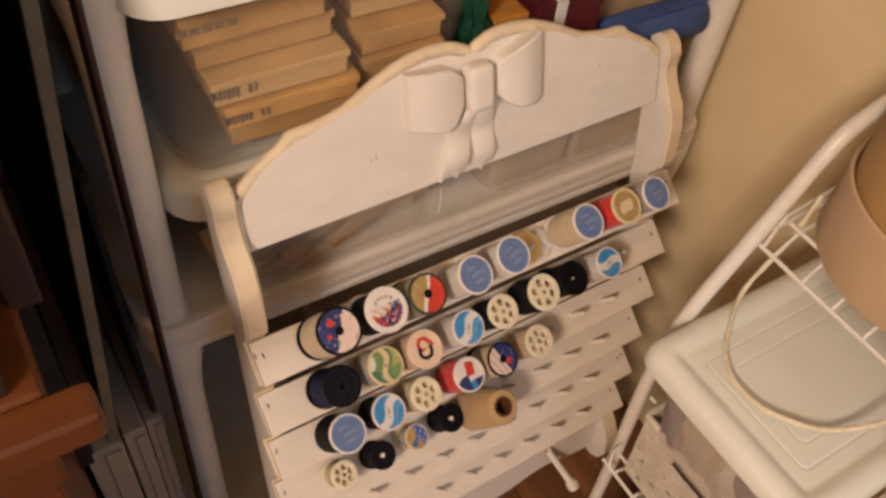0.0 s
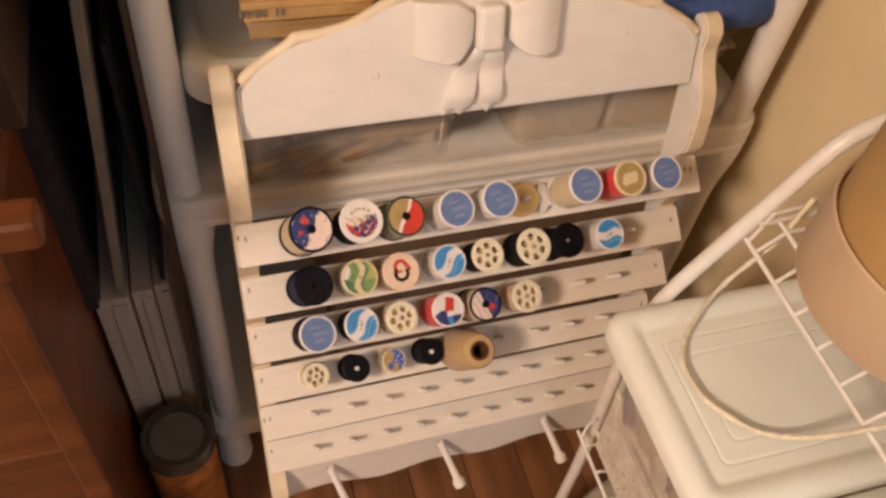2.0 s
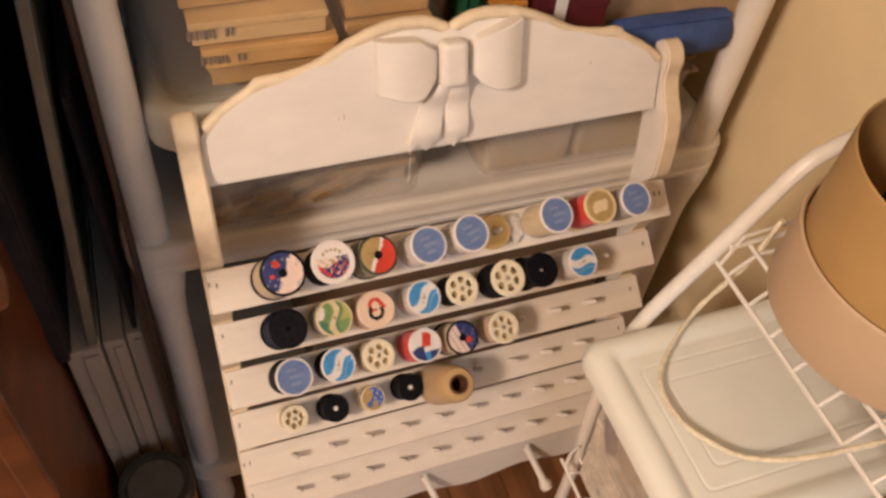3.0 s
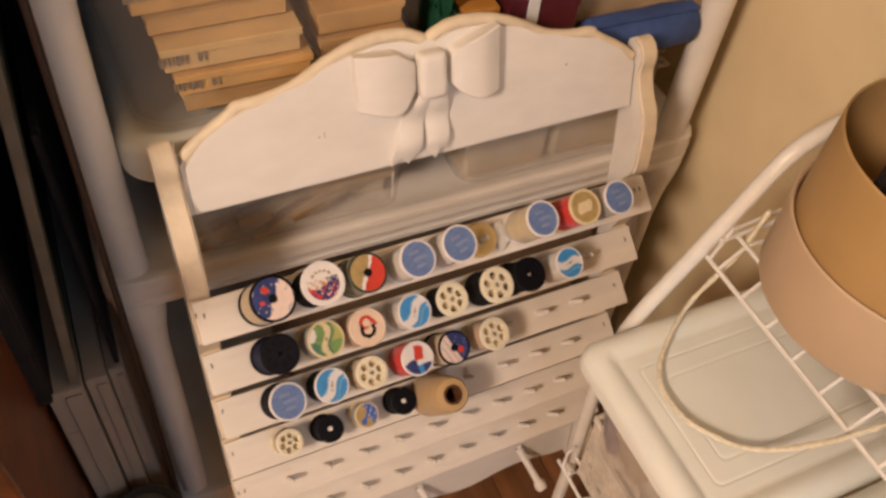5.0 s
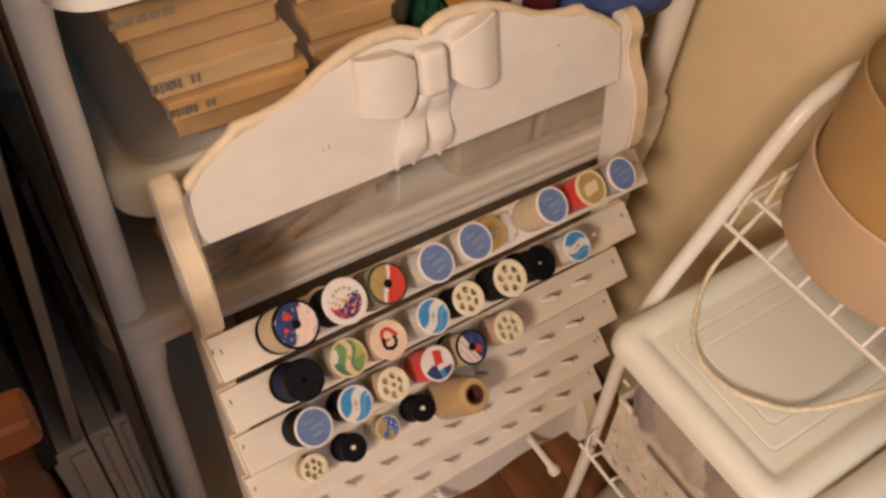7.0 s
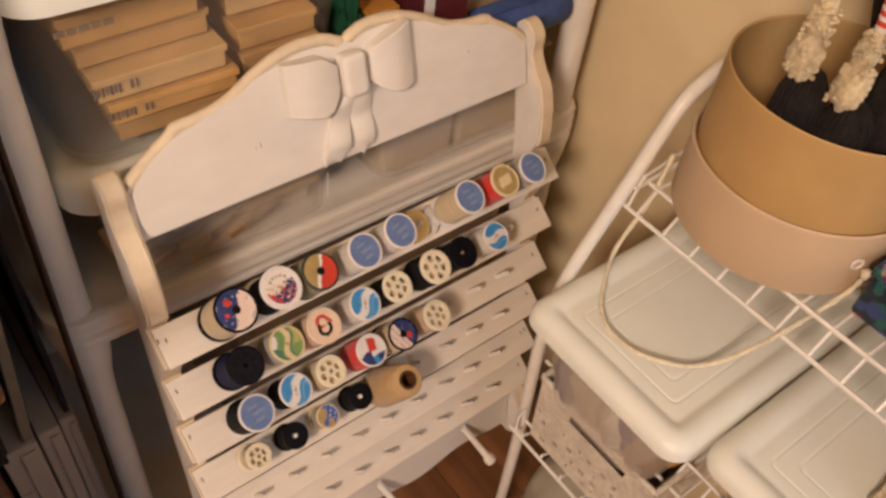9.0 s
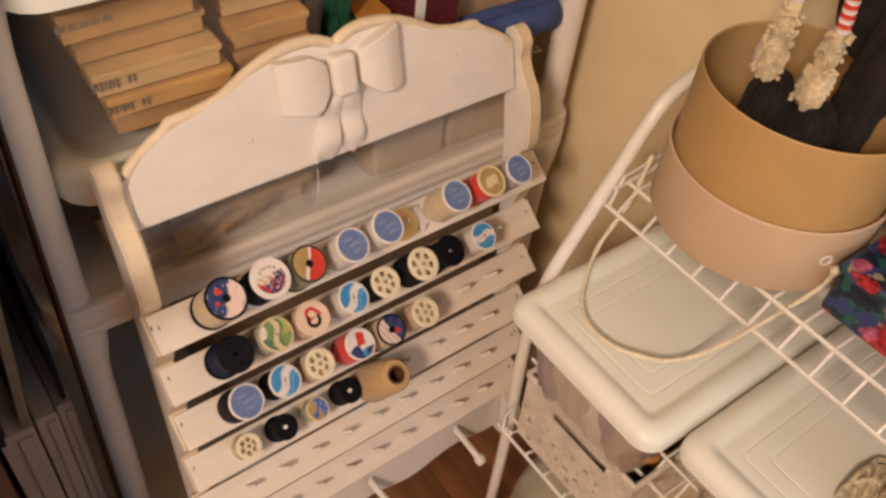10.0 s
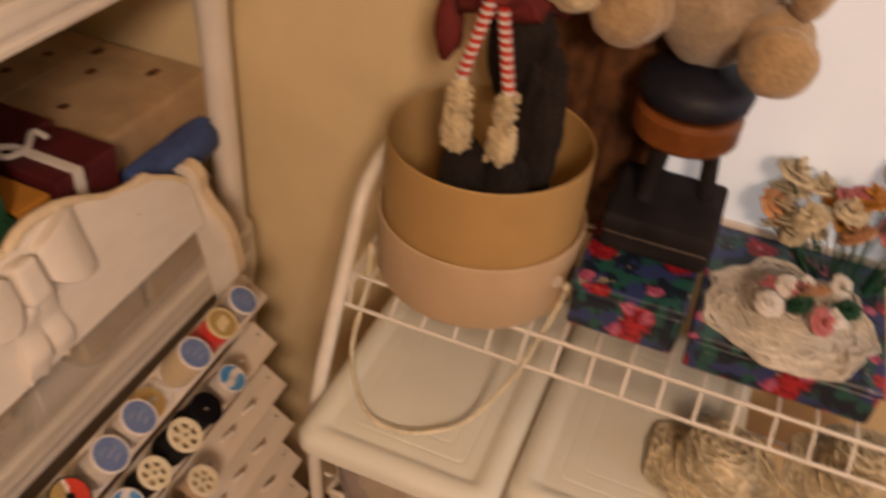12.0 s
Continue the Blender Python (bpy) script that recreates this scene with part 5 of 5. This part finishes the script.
smooth(part("inner_drum", lathe([(0.0, 0.004), (0.0888, 0.004), (0.0888, 0.139), (0.0878, 0.1402), (0.0868, 0.139), (0.0868, 0.012), (0.0, 0.012)], 64), M_TAN, hat, "tan kraft inner drum"), 35)
cord = [(0.203, -0.172, 0.705), (0.192, -0.172, 0.655), (0.165, -0.172, 0.606), (0.127, -0.197, 0.5962), (0.109, -0.216, 0.5955), (0.102, -0.235, 0.5955), (0.105, -0.260, 0.5955), (0.1175, -0.280, 0.5955), (0.132, -0.296, 0.5965), (0.150, -0.310, 0.6060), (0.161, -0.324, 0.6320), (0.1665, -0.334, 0.6570), (0.195, -0.3385, 0.6640), (0.226, -0.345, 0.6810), (0.228, -0.3485, 0.7030)]
rope = thing("cord_loop", Matrix(), "twisted cream cord loop hanging from the hat box", "cord")
cp = curve_points(cord, 8)
smooth(part("twisted_cord", tube(cp, [0.0022 + 0.0004 * math.sin(1.7 * k) for k in range(len(cp))], 8), M_ROPE, rope), 60)
part("knot", add_blob(bmesh.new(), (0.228, -0.3485, 0.704), (0.005, 0.005, 0.005), 0.3, 2, 2), M_ROPE, rope)
part("eyelet", tube([(0.2180 + 0.0045 * math.cos(a), -0.3412 - 0.002 * math.cos(a), 0.7145 + 0.0045 * math.sin(a)) for a in (2 * math.pi * k / 12 for k in range(12))], 0.0012, 6, True), M_LWHITE, rope)

doll = bmesh.new()
DOLL_MATS = [M_CREAMYARN, M_BLACKYARN, M_REDCLOTH, M_LWHITE, M_LRED, M_YELLOW]
for n, (bx, by, bz) in enumerate(((0.181, -0.248, 0.842), (0.189, -0.282, 0.834))):
    add_blob(doll, (bx + 0.003, by, bz + 0.014), (0.0105, 0.0110, 0.018), 0.25, n + 3, 3, None, 0)
    add_blob(doll, (bx + 0.005, by + 0.001, bz + 0.040), (0.0075, 0.0078, 0.020), 0.25, n + 5, 3, None, 0)
    add_blob(doll, (bx + 0.020, by - 0.003, bz - 0.026), (0.0165, 0.0170, 0.022), 0.1, n + 8, 3, None, 1)
    tuft = random.Random(n + 30)
    for k in range(110):
        a, h = tuft.uniform(0, 6.283), tuft.uniform(0.0, 1.0)
        q = 0.0108 - 0.0034 * h
        add_blob(doll, (bx + 0.003 + 0.002 * h + q * math.cos(a), by + q * math.sin(a), bz + 0.001 + 0.055 * h), (0.0022, 0.0022, 0.0020), 0.2, k, 1, None, 0)
    for k in range(46):
        a, h = 2 * math.pi * k / 23, tuft.uniform(-0.004, 0.004)
        q = 0.0165 if k < 23 else 0.0125
        c, d = math.cos(a), math.sin(a)
        add_tube(doll, [(bx + 0.018 + 0.55 * q * c, by - 0.003 + 0.55 * q * d, bz - 0.004), (bx + 0.020 + q * c, by - 0.003 + q * d, bz - 0.020 + h), (bx + 0.021 + 1.12 * q * c, by - 0.003 + 1.12 * q * d, bz - 0.050 + h)], 0.0016, 5)
        doll.faces.ensure_lookup_table()
        for f in doll.faces[-12:]:
            f.material_index = 1
    for k in range(20):
        add_lathe(doll, [(0, 0), (0.0048, 0.0003), (0.0050, 0.0024), (0, 0.0027)], 10, Matrix.Translation((bx + 0.005 + 0.0014 * k, by + (0.0010 if n else -0.0004) * k, bz + 0.057 + 0.0026 * k)), 4 if k % 2 else 3)
add_blob(doll, (0.262, -0.258, 0.962), (0.045, 0.050, 0.042), 0.4, 12, 3, None, 2)
add_blob(doll, (0.266, -0.262, 1.02), (0.030, 0.034, 0.045), 0.2, 13, 3, None, 2)
add_blob(doll, (0.266, -0.262, 1.085), (0.034, 0.034, 0.038), 0.1, 14, 3, None, 0)
add_blob(doll, (0.245, -0.305, 0.955), (0.016, 0.020, 0.014), 0.2, 15, 3, None, 0)
add_blob(doll, (0.250, -0.212, 0.905), (0.010, 0.012, 0.028), 0.2, 17, 3, None, 2)
add_tube(doll, curve_points([(0.255, -0.222, 0.96), (0.252, -0.214, 0.935), (0.250, -0.212, 0.91)], 4), 0.0045, 6)
add_blob(doll, (0.236, -0.299, 0.842), (0.011, 0.019, 0.074), 0.30, 31, 4, None, 1)
add_blob(doll, (0.246, -0.272, 0.905), (0.014, 0.026, 0.050), 0.25, 18, 3, None, 1)
tagged(smooth(part("rag_doll", doll, DOLL_MATS), 50), "rag doll with striped stockings and cream boots in hat box", "doll")

# ---- further along the wire rack ----
fb = thing("floral_box", pose(0.295, -0.402, 0.6755), "fabric covered box with rose print on the wire rack", "box")
part("carton", box_bm((0, 0, 0.021), (0.163, 0.094, 0.042), 0.006, None, 3), M_FLORAL, fb)
part("lid", box_bm((0, 0, 0.0468), (0.167, 0.098, 0.0095), 0.004, None, 3), M_FLORAL, fb)
fb2 = thing("floral_box", pose(0.288, -0.533, 0.6755), "fabric covered box with blue rose print on wire rack", "box")
part("carton", box_bm((0, 0, 0.0165), (0.163, 0.150, 0.033), 0.006, None, 3), M_FLORAL, fb2)
part("lid", box_bm((0, 0, 0.0362), (0.167, 0.154, 0.0075), 0.0035, None, 3), M_FLORAL, fb2)
db = thing("black_case", pose(0.312, -0.408, 0.7280), "black soft case standing on the floral box", "case")
part("shell", box_bm((0, 0, 0.016), (0.095, 0.095, 0.032), 0.008, None, 3), M_DARK, db)
part("lid", box_bm((0, 0, 0.0295), (0.097, 0.097, 0.016), 0.007, None, 3), M_DARK, db)
part("zip_line", tube([(-0.049, -0.044, 0.021), (-0.0495, 0.0, 0.021), (-0.049, 0.044, 0.021)], 0.0012, 6), M_NAIL, db)
stool = thing("toy_stool", pose(0.330, -0.404, 0.7655), "small red-brown wooden toy stool on the black case", "stool")
part("seat", lathe([(0, 0.056), (0.042, 0.056), (0.045, 0.060), (0.045, 0.080), (0.041, 0.084), (0, 0.084)], 28), M_REDWOOD, stool)
for k in range(3):
    a = 0.5 + k * 2.1
    part("leg", tube([(0.026 * math.cos(a), 0.026 * math.sin(a), 0.058), (0.033 * math.cos(a), 0.033 * math.sin(a), 0.0)], 0.0075, 8), M_DARK, stool)

bear = bmesh.new()
for n, (c, s, mi) in enumerate((((0.02, 0.0, 0.072), (0.050, 0.052, 0.068), 1), ((0.01, 0.0, 0.185), (0.045, 0.050, 0.045), 0), ((-0.015, 0.054, 0.056), (0.042, 0.027, 0.030), 0), ((-0.015, -0.052, 0.046), (0.042, 0.027, 0.030), 0), ((-0.048, 0.060, 0.058), (0.022, 0.027, 0.026), 0), ((-0.048, -0.056, 0.046), (0.022, 0.028, 0.026), 0), ((-0.035, 0.0, 0.175), (0.02, 0.025, 0.02), 1), ((0.01, 0.05, 0.225), (0.014, 0.02, 0.02), 0), ((0.01, -0.05, 0.225), (0.014, 0.02, 0.02), 0), ((-0.02, 0.064, 0.110), (0.026, 0.018, 0.040), 0), ((-0.02, -0.064, 0.110), (0.026, 0.018, 0.040), 0), ((-0.022, 0.060, 0.094), (0.016, 0.024, 0.015), 2), ((-0.020, -0.066, 0.104), (0.016, 0.022, 0.015), 2))):
    add_blob(bear, c, s, 0.06, n + 20, 4, None, mi)
bo = tagged(smooth(part("teddy_bear", bear, [M_BEAR, M_BEARPALE, M_DARK]), 180), "light brown plush teddy bear with dark bow on stool", "teddy bear")
bo.matrix_world = pose(0.328, -0.400, 0.876, 0, 0, 0)
cu = thing("navy_cushion", pose(0.330, -0.404, 0.8500), "small dark navy cushion on the toy stool", "cushion")
smooth(part("cover", lathe([(0, 0), (0.036, 0.0), (0.046, 0.008), (0.048, 0.018), (0.040, 0.030), (0, 0.034)], 24), M_CUSHION, cu), 60)

# brown sheet added over the wall to imitate the shadow behind the stool
bc = thing("wall_shadow_sheet", pose(0.374, -0.310, 0.66), "dark brown sheet standing in for shadow on the wall behind the stool", "cloth")
fold = bmesh.new()
rows_ = [[fold.verts.new((0.003 * math.sin(9 * j / 4) + 0.0015 * math.sin(5 * i + j), -0.075 + 0.15 * j / 24 + 0.004 * math.sin(3 * i), 0.40 * i / 8)) for j in range(25)] for i in range(9)]
for p, q in zip(rows_, rows_[1:]):
    for j in range(24):
        fold.faces.new((p[j], p[j + 1], q[j + 1], q[j]))
o = smooth(part("dark_sheet", fold, M_BROWN, bc), 70)
md = o.modifiers.new("thick", "SOLIDIFY")
md.thickness = 0.0015

# no opening behind the shade: its cloth emits the daylight itself
sheet = thing("window_shade", pose(0.3765, -0.700, 0.66), "pale blue-white window shade with daylight put in as emission", "window shade")
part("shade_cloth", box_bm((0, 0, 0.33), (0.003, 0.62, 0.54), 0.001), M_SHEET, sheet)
for zz in (0.055, 0.605):
    part("shade_rail", box_bm((-0.002, 0, zz), (0.008, 0.63, 0.012), 0.003), M_RACK, sheet)


def straw_hat(centre, r, h, label, material):
    e = thing("doll_hat", pose(*centre), label, "hat", "little hats on the wire rack")
    prof = curve_points([(r, 0.003, 0), (r * 0.85, 0.0015, 0), (r * 0.6, 0.004, 0), (r * 0.52, h * 0.6, 0), (r * 0.42, h * 0.95, 0), (r * 0.2, h, 0), (0.004, h, 0)], 6)
    rows = 15
    bm = bmesh.new()
    for j in range(rows):
        p = prof[int(j * (len(prof) - 1) / rows)]
        q = prof[min(len(prof) - 1, int((j + 1.15) * (len(prof) - 1) / rows))]
        loops = max(5, int(p.x / 0.0045))
        pts = []
        for k in range(loops * 4):
            a = 2 * math.pi * k / (loops * 4)
            u = 0.5 - 0.5 * math.cos(loops * a + 3.14 * j)
            ruffle = 1 + (0.05 * math.sin(7 * a) if j < 4 else 0)
            pts.append(((p.x + (q.x - p.x) * u) * ruffle * math.cos(a), (p.x + (q.x - p.x) * u) * ruffle * math.sin(a), p.y + (q.y - p.y) * u + (0.003 * math.sin(5 * a) if j < 3 else 0)))
        add_tube(bm, pts, 0.0021, 5, True)
    smooth(part("crochet_body", bm, material, e), 60)
    lin = lathe([(r * 0.95, 0.0022), (r * 0.84, 0.0012), (r * 0.585, 0.0036), (r * 0.51, h * 0.58), (r * 0.41, h * 0.93), (0, h * 0.98)], 28)
    part("hat_lining", lin, M_HATLINING if material == M_STRAW else M_LACE, e)
    return e


straw_hat((0.182, -0.512, 0.5928), 0.058, 0.04, "straw and lace doll hat lying on the bin lid", M_STRAW)
straw_hat((0.215, -0.628, 0.600), 0.060, 0.045, "straw doll hat lying beside the bins", M_STRAW)
ph = straw_hat((0.262, -0.530, 0.7155), 0.070, 0.02, "white lace hat trimmed with roses on floral box", M_LACE)
def flower_bm(c, r, seed):
    """An open rose: rings of cupped petals round a bud, turned a little."""
    rr = random.Random(seed)
    bm = bmesh.new()
    turn = Matrix.Translation(c) @ Matrix.Rotation(rr.uniform(-0.7, 0.7), 4, "X") @ Matrix.Rotation(rr.uniform(-0.7, 0.7), 4, "Y")
    for ring, (n, q, lift) in enumerate(((6, 1.0, 0.25), (5, 0.72, 0.6), (3, 0.42, 1.1))):
        for k in range(n):
            a = 2 * math.pi * (k + 0.5 * ring) / n + rr.uniform(-0.15, 0.15)
            m = turn @ Matrix.Rotation(a, 4, "Z")
            rows = []
            for i in range(4):
                u = i / 3
                w = r * q * (0.20 + 0.75 * math.sin(math.pi * (0.25 + 0.60 * u)))
                rows.append([bm.verts.new(m @ Vector((r * q * u, w * v * 0.62, r * lift * (u * 0.75 - 0.22 * v * v * u + 0.10 * ring) - (0.12 * r if i == 3 else 0)))) for v in (-1, -0.5, 0, 0.5, 1)])
            for p, s_ in zip(rows, rows[1:]):
                for j in range(4):
                    bm.faces.new((p[j], p[j + 1], s_[j + 1], s_[j]))
    return bm


def flower(c, r, seed, material, parent, name="flower"):
    o = smooth(part(name, flower_bm(c, r, seed), material, parent), 70)
    md = o.modifiers.new("thick", "SOLIDIFY")
    md.thickness = 0.0006


rg = random.Random(3)
for k in range(16):
    a = rg.uniform(0, 6.283)
    q = rg.uniform(0.0, 0.036)
    flower((q * math.cos(a), 1.2 * q * math.sin(a), 0.021 + rg.uniform(0, 0.010)), rg.uniform(0.008, 0.012), k + 40, (M_PINKCLOTH, M_GREEN, M_WHITE, M_PEACH, M_WHITE, M_GREEN)[k % 6], ph, "rose" if k % 6 not in (1, 5) else "leaf")
fl = thing("silk_flowers", pose(0.335, -0.575, 0.7155), "bunch of peach, yellow and pink silk flowers on floral box", "flowers")
for k in range(40):
    y = rg.uniform(-0.080, 0.090)
    x, z = rg.uniform(-0.026, 0.024), 0.022 + rg.uniform(0.15, 1) * (0.088 - 0.25 * max(0, y))
    tint = (M_STRAW, M_YELLOW, M_PEACH, M_STRAW)[k % 4] if y > 0.03 else (M_PEACH, M_ORANGE, M_PINKCLOTH, M_STRAW)[k % 4]
    flower((x, y, z), rg.uniform(0.012, 0.019), k + 60, tint, fl)
    part("stem", tube([(x, y, z), (x * 0.5, y * 0.5, 0.0005)], 0.0011, 5), M_GREEN, fl)

# ---- floor planks ----
plank_w = 0.082
rest = bmesh.new()
for i in range(9):
    x, joint = -0.310 + i * plank_w, -0.80 - 0.11 * ((i * 5) % 3)
    pl = part("plank", box_bm((0, 0, 0), (plank_w - 0.0012, Y1 - 0.004 - joint, 0.009), 0.0008), M_FLOOR, floor)
    pl.matrix_world = pose(x, (Y1 - 0.004 + joint) / 2, -0.0015)
    add_box(rest, (x, (Y0 + joint - 0.0015) / 2, -0.002), (plank_w - 0.0012, joint - 0.0015 - Y0, 0.008))
for i in range(25):
    add_box(rest, (X0 + 0.04 + i * plank_w, (Y0 + Y1) / 2, -0.002), (plank_w - 0.0012, Y1 - Y0 - 0.004, 0.008))
tagged(part("plank_field", rest, M_FLOOR, floor), kind="stuff")
